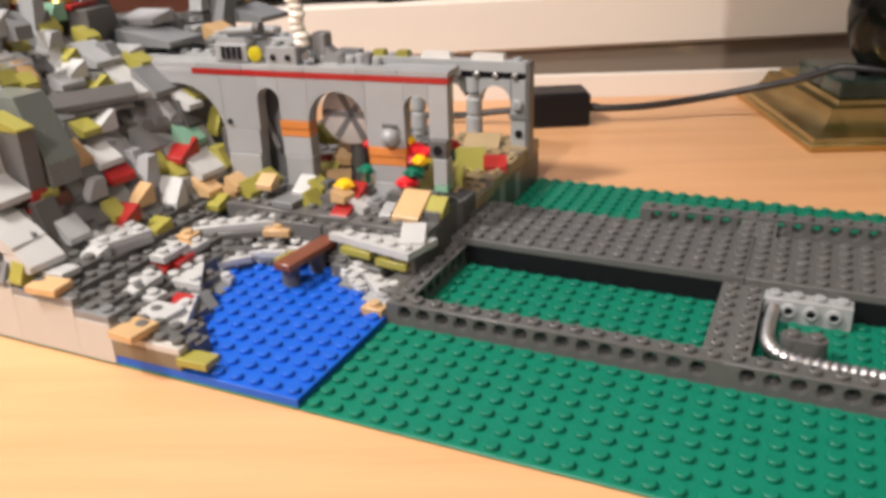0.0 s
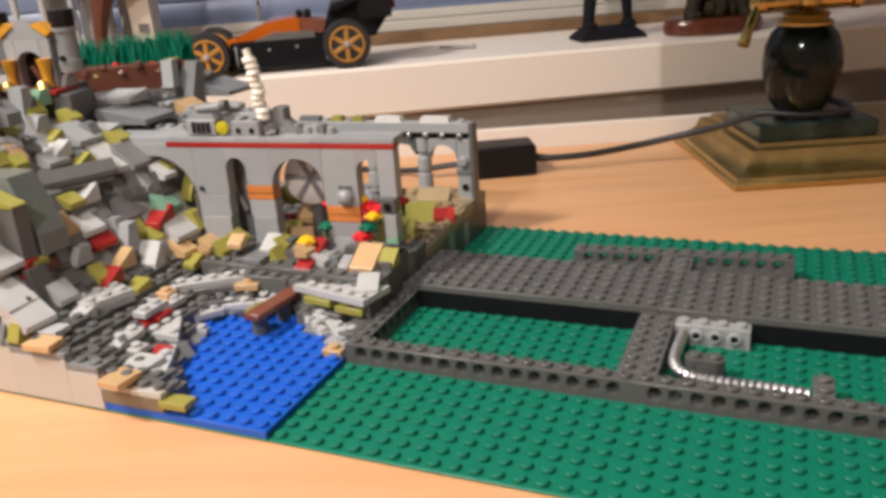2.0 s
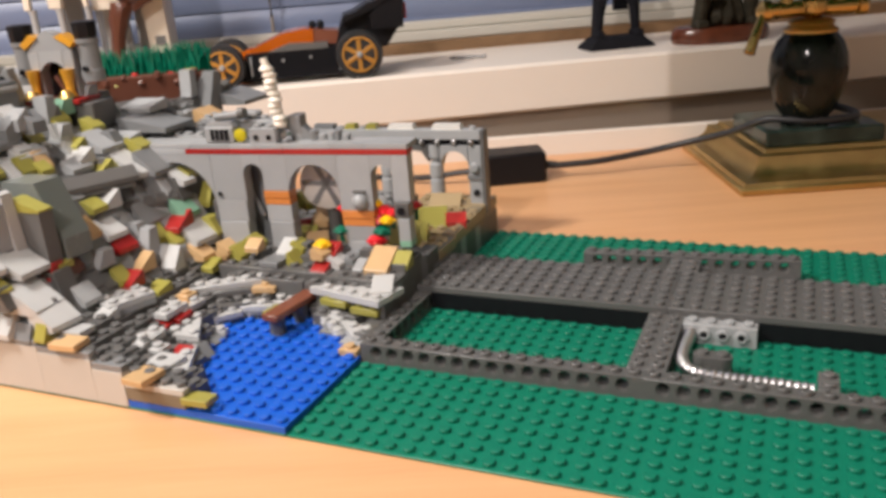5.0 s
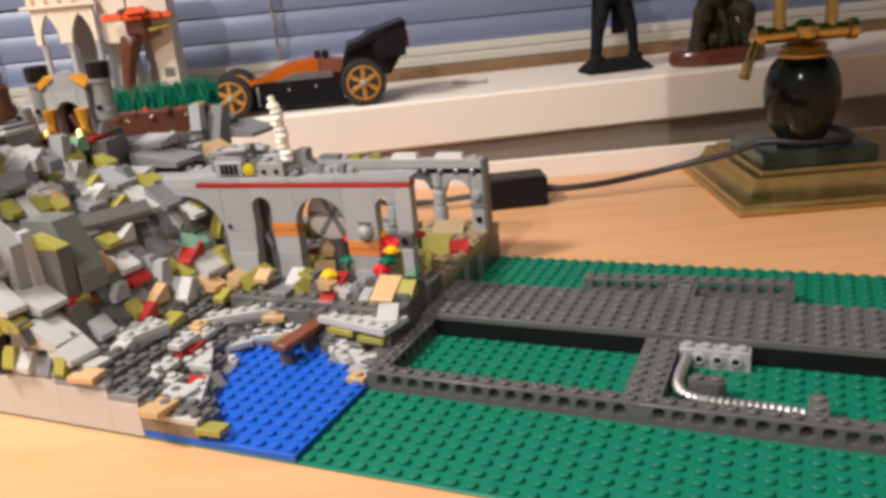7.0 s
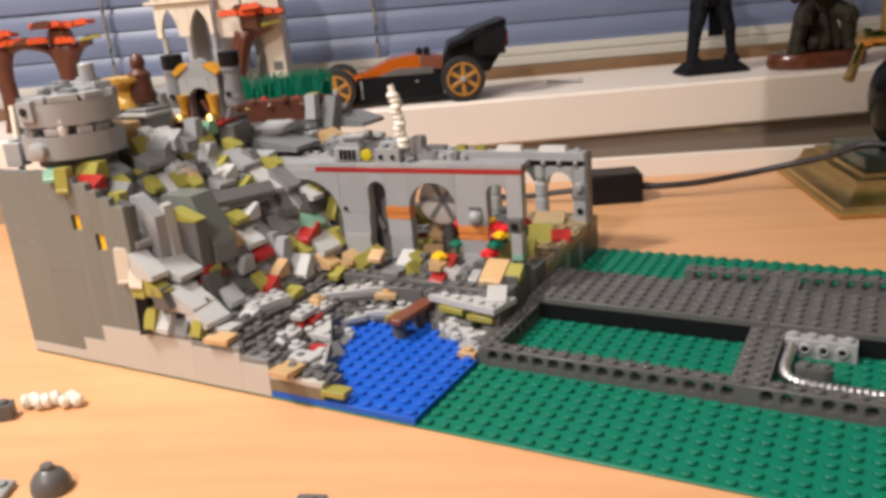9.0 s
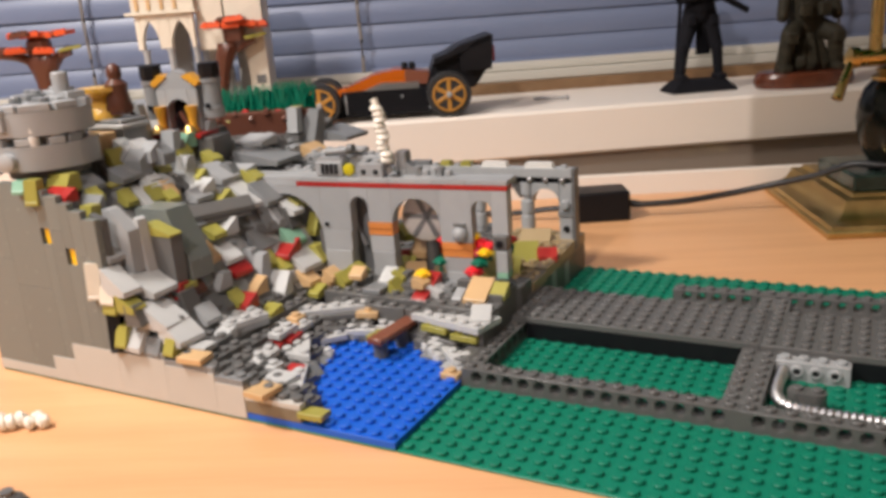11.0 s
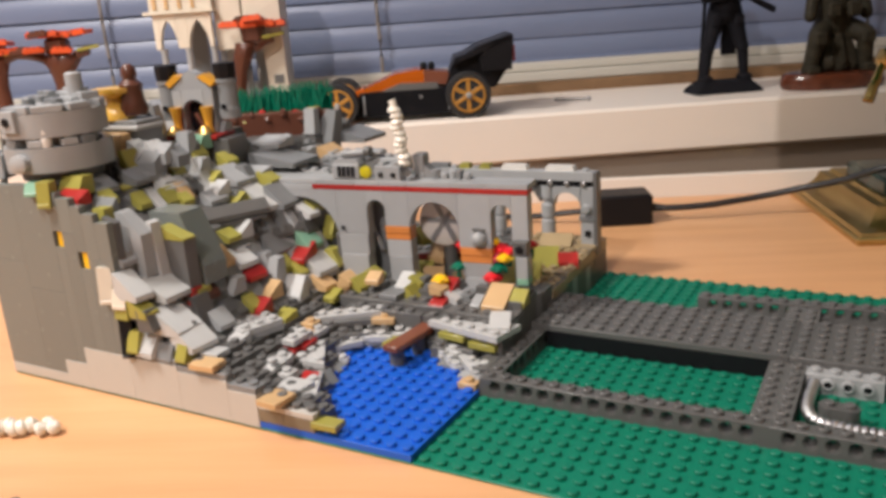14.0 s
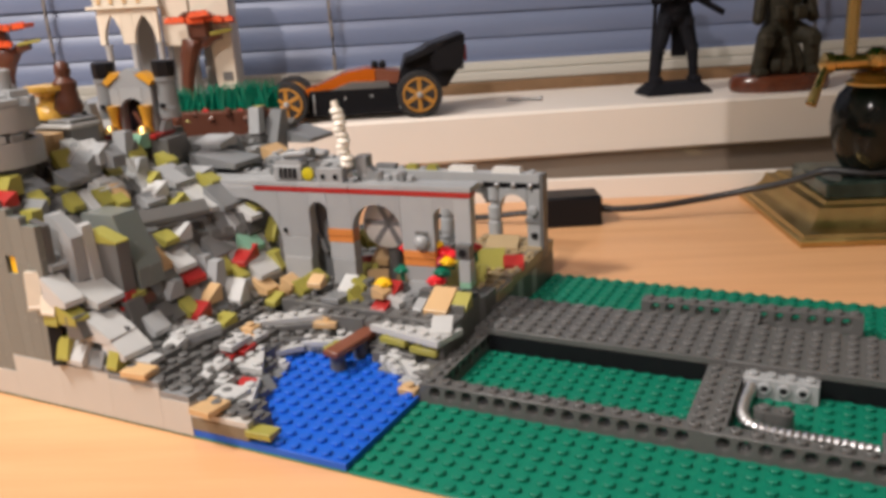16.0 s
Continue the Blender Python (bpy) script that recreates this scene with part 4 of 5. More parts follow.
for a, b in ((-26, 8), (8, 33), (33, 49), (49, 66), (66, 93), (93, 113), (113, 137)):
    aw_box("coping", a, b, 83.1, 86.0, LGREY)
for a, b in ((5, 33), (33, 66), (66, 99), (99, 137)):
    aw_box("stripe", a, b, 80.3, 83.1, RED, -0.0002, 0.0078, "dark red stripe tile")
aw_box("stripe_backing", -26, 5, 80.3, 83.1, LGREY)
aw_arch(-30, 20, 80.3, 75.5)
aw_box("wall_panel", 20, 40, 54, 80.3, LGREY)
aw_arch(40, 51.5, 80.3, 75.0)
aw_box("wall_panel", 51.5, 66.8, 60.0, 80.3, LGREY)
aw_arch(66.8, 96.5, 80.3, 74.8)
aw_box("wall_panel", 96.5, 115.6, 50.0, 80.3, LGREY)
aw_arch(115.6, 127.3, 80.3, 74.8)
aw_box("wall_panel", 127.3, 136.6, 55, 80.3, LGREY)
aw_box("pier_brick", 20, 39.2, 42, 54, LGREY)
aw_box("pier_brick", 20.5, 38.6, 27, 42, LGREY, -0.0006)
aw_box("arch_leg", 17.5, 20, 27, 54, DGREY, 0.0, 0.010)
aw_box("orange_brick", 51.2, 66.8, 56.0, 60.0, ORANGE, -0.0006, 0.008, "orange ribbed brick")
aw_box("orange_brick", 51.2, 66.8, 52.2, 55.9, ORANGE, -0.0002, 0.008, "orange ribbed brick")
aw_box("pier_brick", 51.5, 66.8, 42.5, 52.2, LGREY)
aw_box("pier_brick", 52.5, 67, 27, 42.5, LGREY, -0.0006)
aw_box("orange_brick", 97.0, 115.6, 45.7, 50.0, ORANGE, -0.0006, 0.008, "orange ribbed brick")
aw_box("orange_brick", 97.0, 115.6, 41.4, 45.6, ORANGE, -0.0002, 0.008, "orange ribbed brick")
aw_box("pier_brick", 97.6, 115.6, 33, 41.4, LGREY)
aw_box("pier_brick", 98.6, 116, 22, 33, LGREY, -0.0006)
aw_box("pier_brick", 131, 137.5, 36, 48, LGREY, -0.006, 0.002)
aw_box("pier_band", 131, 137.5, 32.5, 36, MINT, -0.006, 0.002)
aw_box("pier_brick", 129, 137, 48.2, 56, DGREY, -0.005, 0.003)
part("bore", Mesh().turned([(0.0022, 0), (0.0022, 0.0006)], 14), BLACK, aw, "dark round bore", at=pose(0.133, -0.0052, 0.052, 90, 0, 0))
part("bore", Mesh().turned([(0.0013, 0), (0.0013, 0.0006)], 10), BLACK, aw, "dark axle hole", at=pose(0.0235, -0.0004, 0.0578, 90, 0, 0))
part("dome", Mesh().turned([(0.0046, 0), (0.0044, 0.002), (0.0035, 0.0038), (0.0018, 0.0049), (0.0004, 0.0053)], 20), LGREY, aw, "grey rounded dome stud", at=pose(0.1085, 0.0002, 0.0552, 90, 0, 0))
part("corbel", Mesh().box(0.1050, -0.0016, 0.0600, 0.1120, 0.004, 0.0612), DGREY, aw)
# dark timber inside the narrow arch, pale disc behind the wide one
part("strut", Mesh().rod((0.028, 0.012, 0.072), (0.042, 0.012, 0.042), 0.0018), MGREY, aw)
part("dark_backing", Mesh().box(0.014, 0.015, 0.02, 0.046, 0.017, 0.080), MGREY, aw)
part("pale_disc", Mesh().turned([(0.0150, 0), (0.0150, 0.0016), (0.0138, 0.0022), (0.006, 0.0030)], 28), WHITE, aw, at=pose(0.0812, 0.0175, 0.0605, 90, 0, 12))
for k in range(3):
    part("spoke", Mesh().box(-0.0016, -0.0138, 0.0022, 0.0016, 0.0138, 0.0032, c=0.0003), MGREY, aw, at=pose(0.0812, 0.0175, 0.0605, 90, 0, 12) @ Matrix.Rotation(radians(25 + 60 * k), 4, "Z"))
part("disc_post", Mesh().rod((0.0812, 0.022, 0.02), (0.0812, 0.022, 0.05), 0.004), DGREY, aw)
part("pillar", Mesh().turned([(0.0036, 0.02), (0.0036, 0.060), (0.0044, 0.0602), (0.0044, 0.066), (0.003, 0.0685)], 18), LGREY, aw, at=pose(0.1215, 0.030, 0))
part("coping_bar", Mesh().box(-0.03, 0.008, 0.083, 0.137, 0.0155, 0.0862, c=0.0002), LGREY, aw)

# machinery standing on the wall's top
en = thing("engine_block", "grey engine block of small parts on the wall", "brick machine", pose(-0.1395, 0.1255, 0.0862, 0, 0, 4.6))
eb = Mesh().box(0.018, 0.002, 0, 0.036, 0.016, 0.0085, c=0.0006).prism([(0.018, 0.0085), (0.036, 0.0085), (0.034, 0.0112), (0.0215, 0.0115)], 0.003, 0.015)
part("housing", eb, LGREY, en)
for k in range(4):
    part("grille_bar", Mesh().box(0.0225 + 0.0030 * k, 0.0008, 0.0016, 0.0241 + 0.0030 * k, 0.0024, 0.0074), BLACK, en)
part("yellow_disc", Mesh().turned([(0.0036, 0), (0.0036, 0.0016), (0.002, 0.0022)], 20), LIME, en, "round yellow clear stud", at=pose(0.0405, 0.003, 0.0042, 90, 0, 0))
part("bracket", Mesh().box(0.0465, 0.001, -0.0015, 0.0625, 0.008, 0.0080, c=0.0004).stud(0.050, 0.005, 0.0080).stud(0.058, 0.005, 0.0080), LGREY, en)
for k in range(2):
    part("bracket_hole", Mesh().turned([(0.0015, 0), (0.0015, 0.0005)], 10), BLACK, en, at=pose(0.0505 + 0.0078 * k, 0.0009, 0.0032, 90, 0, 0))
part("rear_housing", Mesh().box(0.030, 0.011, 0.0, 0.060, 0.024, 0.0105, c=0.0008).stud(0.040, 0.017, 0.0105).stud(0.048, 0.017, 0.0105).stud(0.055, 0.017, 0.0105), LGREY, en)
part("rear_slot", Mesh().box(0.046, 0.0104, 0.004, 0.051, 0.0112, 0.0085), BLACK, en)
part("rear_cap", Mesh().box(0.034, 0.012, 0.0118, 0.046, 0.020, 0.0150, c=0.0010), LGREY, en)
part("bone_stand", Mesh().box(0.0672, 0.009, 0.0, 0.0738, 0.017, 0.0135, c=0.0006).prism([(0.0739, 0.0), (0.0830, 0.0), (0.0739, 0.0075)], 0.009, 0.016), MGREY, en)
part("pipe", Mesh().rod((0.024, 0.006, 0.0135), (0.040, 0.008, 0.0145), 0.0022), MGREY, en)
part("pipe_end", Mesh().rod((0.038, 0.008, 0.0150), (0.0415, 0.008, 0.0152), 0.0030), DGREY, en)
part("knuckle", Mesh().turned([(0.002, -0.003), (0.0036, 0), (0.002, 0.0034)], 12), CHROME, en, at=pose(0.0665, 0.005, 0.0030, 70, 20, 0))
bn = thing("bone_column", "column of stacked off-white ribbed pieces standing upright", "column", pose(-0.0768, 0.1365, 0.0942))
zz = 0.0
for k in range(10):
    dx = 0.0007 * math.sin(k * 1.9) - 0.00036 * k
    part("rib", Mesh().turned([(0.0027, 0), (0.0037, 0.0009), (0.0038, 0.0020), (0.0026, 0.0034)], 14, pose(dx, 0, zz, 7 * math.sin(k * 2.1), 9 * math.cos(k * 1.3), 0)), BONE, bn)
    zz += 0.0032
part("tip", Mesh().rod((-0.0034, 0, zz - 0.001), (-0.0050, 0, zz + 0.004), 0.0020, 10), BONE, bn)

for k in range(7):
    part("small_fitting", Mesh().box(-0.0018, -0.0020, 0, 0.0018, 0.0020, 0.0016 + 0.0010 * (k % 3), c=0.0003).stud(0, 0, 0.0016 + 0.0010 * (k % 3)), (LGREY, LGREY, MGREY)[k % 3], en, at=pose(0.0720 + 0.0046 * k, 0.0105 + 0.001 * math.sin(k * 2.0), 0, 0, 0, 20 * math.sin(k)))

# ---- rear arcade ----
ra = thing("rear_arcade", "light grey arcade with round columns behind the garden", "arcade", pose(-0.1135, 0.2330, 0, 0, 0, 2.0) @ Matrix.Diagonal((1.02, 1, 1.02, 1)))
part("top_bar", Mesh().box(-0.008, 0, 0.0642, 0.1095, 0.0078, 0.0702, c=0.0003), LGREY, ra)
for k in range(13):
    if k in (5, 6, 7, 8, 10, 11):
        continue
    part("stud", Mesh().stud(0.0055 + 0.0082 * k, 0.0039, 0.0702), LGREY, ra)
for k, mat_, x, w in ((0, OLIVE, 0.0177, 0.008), (1, OLIVE, 0.0325, 0.008), (2, WHITE, 0.0480, 0.018), (3, WHITE, 0.078, 0.019)):
    part("slope_tile", Mesh().prism([(x, 0.0702), (x + w, 0.0702), (x + w - 0.001, 0.0733), (x + 0.001, 0.0733)], 0.0015, 0.0075), mat_, ra)
part("lattice", Mesh().box(-0.004, 0.001, 0.0704, 0.010, 0.0068, 0.0732), MGREY, ra)
part("under_bar", Mesh().box(0.056, 0.0016, 0.0606, 0.108, 0.007, 0.0642), BLACK, ra)
for x in (0.0445, 0.0785):
    part("column", Mesh().turned([(0.0046, 0.018), (0.0046, 0.0200), (0.0038, 0.0205), (0.0038, 0.0290), (0.0046, 0.0295), (0.0046, 0.0380), (0.0036, 0.0385), (0.0036, 0.0400), (0.0044, 0.0405), (0.0044, 0.0480), (0.0030, 0.0490), (0.0030, 0.0520), (0.0044, 0.0525), (0.0044, 0.0606)], 18), LGREY, ra, "stacked round grey bricks", at=pose(x, 0.0041, 0))
part("end_column", Mesh().box(0.1010, 0.0005, 0.018, 0.1095, 0.0078, 0.0606, c=0.0004), LGREY, ra)
part("column_stud", Mesh().turned([(0.0032, 0), (0.0032, 0.0020), (0.0022, 0.0030)], 16), LGREY, ra, at=pose(0.1052, 0.0005, 0.047, 90, 0, 0))
part("column_ring", Mesh().box(0.1002, -0.0004, 0.039, 0.1103, 0.0078, 0.0425, c=0.0004), MGREY, ra)
aw_arch(83.0, 101.0, 60.6, 57.0, LGREY, "arch", ra)
part("bracket", Mesh().prism([(0.0555, 0.0606), (0.0745, 0.0606), (0.0745, 0.050), (0.070, 0.0565), (0.060, 0.0575)], 0.001, 0.0075), DGREY, ra, smooth=False)
part("bore", Mesh().turned([(0.0022, 0), (0.0022, 0.0006)], 12), BLACK, ra, "dark round bore", at=pose(0.1057, 0.0003, 0.031, 90, 0, 0))
for k in range(5):
    part("round_stud", Mesh().turned([(0.0017, 0), (0.0017, 0.0020), (0.0012, 0.0023)], 12), SILVER, ra, at=pose(0.060 + 0.0108 * k, 0.0012, 0.0624, 90, 0, 0))
part("end_brick", Mesh().box(0.1098, -0.001, 0.018, 0.1120, 0.0078, 0.0702), DGREY, ra)


# ---- flowers in the garden ----
def flower(x, y, z, mat_, r=0.0030):
    f = thing("flower", "small toy flower with round plastic petals", "flower", pose(x / 1000, y / 1000, z / 1000), group="garden flowers")
    part("stem", Mesh().rod((0, 0, -0.008), (0, 0, 0), 0.0012, 8), LEAF, f)
    head = Mesh().turned([(0.001, -r * 0.7), (r, -r * 0.2), (r, r * 0.4), (r * 0.4, r * 0.8)], 10)
    for k in range(5):
        head.turned([(0.0004, -0.0008), (0.0014, 0), (0.0004, 0.0009)], 8, Matrix.Translation((r * math.cos(k * 1.257), r * math.sin(k * 1.257), 0.0004)))
    part("petals", head, mat_, f)


for x, y, z, mat_, r in ((-27, 141, 51, YELLOW, 0.0032), (-22, 142, 47, HOTRED, 0.0034), (-17, 141, 46, HOTRED, 0.003), (-24, 140, 42, PINK, 0.0034), (-18.5, 138, 43, YELLOW, 0.0032), (-22, 137, 37, LEAF, 0.0034), (-25, 136, 32, HOTRED, 0.0040),
                         (-50, 121, 33, YELLOW, 0.0034), (-45, 134, 37, LEAF, 0.0030), (-44, 140, 48, HOTRED, 0.0034), (-12, 160, 45, HOTRED, 0.0026), (-58, 165, 48, RED, 0.004), (-55, 160, 40, RED, 0.0045), (-62, 158, 44, BROWN, 0.0045)):
    flower(x, y, z + 1, mat_, r * 1.2)

AMBER = plastic("amber_plastic", (0.62, 0.30, 0.03), 0.3)

# ---- round tower on the crest ----
tw = thing("round_tower", "round light grey tower of curved bricks on the cliff", "tower", pose(-0.2185, 0.0275, 0.1070) @ Matrix.Diagonal((1.22, 1.22, 1.08, 1)))
N8 = 40


def ring_wall(r, z0, z1, a0=0, a1=360, t=0.0035):
    k = max(3, int(N8 * (a1 - a0) / 360))
    ang = [radians(a0 + (a1 - a0) * i / k) for i in range(k + 1)]
    return Mesh().loft([[(rr * math.cos(a), rr * math.sin(a), z) for rr, z in ((r, z0), (r, z1), (r - t, z1), (r - t, z0))] for a in ang])


part("lower_ring", ring_wall(0.0215, 0.0045, 0.0160), LGREY, tw)
part("inner_drum", Mesh().turned([(0.0165, 0), (0.0165, 0.031), (0.012, 0.0315)], 24), DGREY, tw)
part("upper_ring", ring_wall(0.0210, 0.0205, 0.0315, -130, 60), LGREY, tw)
part("upper_ring", ring_wall(0.0205, 0.0205, 0.0335, 60, 230), MGREY, tw)
for a, w in ((-78, 0.011), (-42, 0.012), (-5, 0.010), (40, 0.010)):
    part("merlon", Mesh().box(-0.004, -w / 2, 0.0315, 0.004, w / 2, 0.0350, c=0.0004), LGREY, tw, at=Matrix.Rotation(radians(a), 4, "Z") @ Matrix.Translation((0.0165, 0, 0)))
for a, z, mat_ in ((-62, 0.0162, LGREY), (-24, 0.0160, LGREY), (-2, 0.0160, MGREY), (-96, 0.0160, MGREY)):
    part("bracket", Mesh().box(-0.0035, -0.0032, 0, 0.003, 0.0032, 0.0035, c=0.0004).stud(0, 0, 0.0035), mat_, tw, at=Matrix.Rotation(radians(a), 4, "Z") @ Matrix.Translation((0.0180 if z > 0 else 0.0225, 0, z)))
part("square_stud", Mesh().box(-0.001, -0.0045, 0.0235, 0.0015, 0.0045, 0.0335, c=0.0003), LGREY, tw, at=Matrix.Rotation(radians(-88), 4, "Z") @ Matrix.Translation((0.0212, 0, 0)))
part("square_bore", Mesh().turned([(0.0020, 0), (0.0020, 0.0006)], 12), BLACK, tw, at=Matrix.Rotation(radians(-88), 4, "Z") @ Matrix.Translation((0.0228, 0, 0.0285)) @ pose(0, 0, 0, 0, 90, 0))
part("round_plate", Mesh().turned([(0.0042, 0), (0.0042, 0.003), (0.0036, 0.0034)], 18), LGREY, tw, at=Matrix.Rotation(radians(-80), 4, "Z") @ Matrix.Translation((0.0212, 0, 0.0095)) @ pose(0, 0, 0, 0, 90, 0))
for x, y, w, d, z, mat_ in ((-0.004, 0.002, 0.020, 0.014, 0.0345, LGREY), (-0.010, 0.006, 0.012, 0.012, 0.0375, MGREY), (0.008, 0.006, 0.012, 0.010, 0.0365, LGREY), (0.004, 0.010, 0.024, 0.008, 0.0385, LGREY), (0.010, -0.006, 0.010, 0.006, 0.0355, MGREY)):
    part("top_plate", Mesh().box(-w / 2, -d / 2, -0.0050, w / 2, d / 2, 0, c=0.0003).stud(-w / 4, 0, 0).stud(w / 4, 0, 0), mat_, tw, at=pose(x, y, z, 0, 0, -12))
part("chimney", Mesh().turned([(0.0034, 0.030), (0.0034, 0.0470), (0.0029, 0.0476), (0.0020, 0.0470)], 18), LGREY, tw, at=pose(0.009, 0.006, 0))
part("turret", Mesh().turned([(0.0026, 0.031), (0.0026, 0.037), (0.0016, 0.038)], 14), MGREY, tw, at=pose(-0.006, -0.006, 0))
for k, x in enumerate((-0.2465, -0.2520)):
    m = Mesh().box(-0.004, -0.004, 0, 0.004, 0.004, 0.012 + 0.010 * k, c=0.0004).stud(0, 0, 0.012 + 0.010 * k)
    part("buttress", m, (LGREY, MGREY)[k], tw, at=pose(x + 0.2235, 0.012 + 0.012 * k - 0.0255, 0, 0, 0, 20))
gs = Mesh().turned([(0.0024, 0), (0.0030, 0.003), (0.0026, 0.0052), (0.0014, 0.0056), (0.0026, 0.0068), (0.0024, 0.0092), (0.0008, 0.0102)], 12)
single("white_statue", gs, WHITE, "tiny white toy statue standing on the tower", "statue", pose(-0.2185 + 0.0232 * math.cos(radians(-50)), 0.0275 + 0.0232 * math.sin(radians(-50)), 0.1241))
pl = thing("leaning_pole", "cream plastic pole leaning against the grey tower", "pole")
part("shaft", Mesh().rod((-0.2475, 0.012, 0.1035), (-0.2555, 0.020, 0.138), 0.0017), CREAM, pl)
part("joint", Mesh().turned([(0.0024, 0), (0.0024, 0.004)], 12), WHITE, pl, at=pose(-0.249, 0.0135, 0.110, 0, -12, 0))

# ---- gate with two black-capped turrets ----
gt = thing("toy_gate", "small grey castle gate with gold columns and black turret caps", "toy gate", pose(-0.2152, 0.1248, 0.1128, 0, 0, 12) @ Matrix.Diagonal((1.06, 1.0, 0.88, 1)))
aw_arch(-7, 7, 30, 23, LGREY, "arch", gt, -0.004, 0.004)
part("pediment", Mesh().prism([(-0.0130, 0.030), (0.0130, 0.030), (0.0035, 0.041), (0.0, 0.043), (-0.0035, 0.041)], -0.004, 0.004), LGREY, gt, smooth=False)
for sx in (-1, 1):
    part("pier", Mesh().box(min(0.007 * sx, 0.0134 * sx), -0.004, 0.0, max(0.007 * sx, 0.0134 * sx), 0.004, 0.030, c=0.0004), LGREY, gt)
    part("wing_tile", Mesh().prism([(0.005 * sx, 0.0385), (0.0135 * sx, 0.0315), (0.0160 * sx, 0.0345), (0.0095 * sx, 0.0405)], -0.005, 0.003), AMBER, gt, smooth=False)
    part("gold_column", Mesh().turned([(0.0034, 0), (0.0022, 0.004), (0.0027, 0.010), (0.0038, 0.0175)], 16), AMBER, gt, at=pose(0.0102 * sx, -0.007, 0.001))
    part("gold_foot", Mesh().turned([(0.0042, 0), (0.0030, 0.0035), (0.0014, 0.005)], 14), GOLD, gt, at=pose(0.0102 * sx, -0.012, 0.001))
    part("turret", Mesh().turned([(0.0062, 0.009), (0.0062, 0.016), (0.0056, 0.0165), (0.0056, 0.033), (0.0064, 0.0335), (0.0064, 0.036)], 20), MGREY, gt, at=pose(0.0193 * sx, 0.003, 0.0))
    part("turret_cap", Mesh().turned([(0.0060, 0.0362), (0.0066, 0.040), (0.0066, 0.0465), (0.0050, 0.0472)], 8), BLACK, gt, at=pose(0.0193 * sx, 0.003, 0.0))
    part("turret_hole", Mesh().turned([(0.0018, 0), (0.0018, 0.0006)], 10), BLACK, gt, at=pose(0.0193 * sx, -0.0033, 0.0175, 90, 0, 0))
part("side_block", Mesh().box(-0.0255, -0.0175, -0.006, -0.0140, -0.0105, 0.025, c=0.0006).stud(-0.0198, -0.014, 0.025), LGREY, gt, at=pose(0, 0, 0, 0, -10, 0))
for z in (0.008, 0.016, 0.024):
    part("side_bore", Mesh().turned([(0.0016, 0), (0.0016, 0.0006)], 10), BLACK, gt, at=pose(-0.0190 - z * 0.17, -0.0177, z, 90, 0, 0))
part("door_shade", Mesh().box(-0.009, 0.003, 0, 0.009, 0.006, 0.024), BLACK, gt)
part("lever", Mesh().rod((0.006, -0.004, 0.003), (0.001, -0.004, 0.014), 0.0016), BROWN, gt)
part("red_step", Mesh().box(-0.018, -0.014, -0.0030, 0.018, 0.008, 0.0, c=0.0004), RED, gt)
part("ground_block", Mesh().box(-0.026, -0.012, -0.020, 0.024, 0.010, -0.0031, c=0.0004), DGREY, gt)
st = Mesh().turned([(0.006, 0), (0.0075, 0.004), (0.006, 0.010), (0.0055, 0.016), (0.0060, 0.020), (0.0032, 0.0235), (0.0040, 0.0265), (0.0036, 0.031), (0.0014, 0.0335)], 16)
single("toy_statue", st, BROWN, "dark brown robed toy statue beside the gate", "statue", pose(-0.2222, 0.0830, 0.1296) @ Matrix.Diagonal((1.1, 1.1, 0.86, 1)))
gd = thing("gold_cauldron", "golden toy cauldron on a pale stone block", "cauldron", pose(-0.2320, 0.0795, 0.1060))
part("block", Mesh().box(-0.008, -0.009, 0.0165, 0.023, 0.012, 0.0192, c=0.0006), PALE, gd)
part("plinth_plate", Mesh().box(-0.008, -0.008, 0.0192, 0.022, 0.012, 0.0217, c=0.0004), MGREY, gd)
part("footing", Mesh().box(-0.008, -0.006, 0.0, 0.020, 0.012, 0.0164), LGREY, gd)
part("bowl", Mesh().turned([(0.0098, 0.0217), (0.0100, 0.0250), (0.0080, 0.0285), (0.0056, 0.0305), (0.0056, 0.0335), (0.0090, 0.0358), (0.0128, 0.0372), (0.0132, 0.0395), (0.0105, 0.0395)], 20), PEARLGOLD, gd)
part("stone", Mesh().box(-0.003, -0.018, 0.002, 0.019, -0.0100, 0.0158, c=0.0006), TAN, gd)

# ---- grass hedge on the crest ----
hd = thing("grass_hedge", "row of upright green plastic grass blades", "toy hedge")
gr = Mesh()
for k in range(420):
    u = rng.random()
    x, y = -0.272 + 0.075 * u + rng.uniform(-0.003, 0.003), 0.205 + 0.030 * u + rng.uniform(-0.004, 0.004)
    z0, hgt, lx, ly = 0.1055 + 0.004 * u, rng.uniform(0.013, 0.024), rng.uniform(-0.005, 0.005), rng.uniform(-0.003, 0.003)
    gr.loft([[(x - 0.0010, y, z0), (x + 0.0010, y - 0.0006, z0), (x, y + 0.0009, z0)], [(x + lx * 0.4 - 0.0008, y + ly * 0.4, z0 + hgt * 0.6), (x + lx * 0.4 + 0.0008, y + ly * 0.4, z0 + hgt * 0.6), (x + lx * 0.4, y + ly * 0.4 + 0.0007, z0 + hgt * 0.6)], [(x + lx - 0.0002, y + ly, z0 + hgt), (x + lx + 0.0002, y + ly, z0 + hgt), (x + lx, y + ly + 0.0002, z0 + hgt)]])
part("grass", gr, LEAF, hd, kind="stuff", smooth=False)
part("soil_strip", Mesh().box(-0.043, -0.007, -0.022, 0.043, 0.004, 0.0, c=0.001), BROWN, hd, at=pose(-0.234, 0.2125, 0.1125, 0, 0, 21.8))
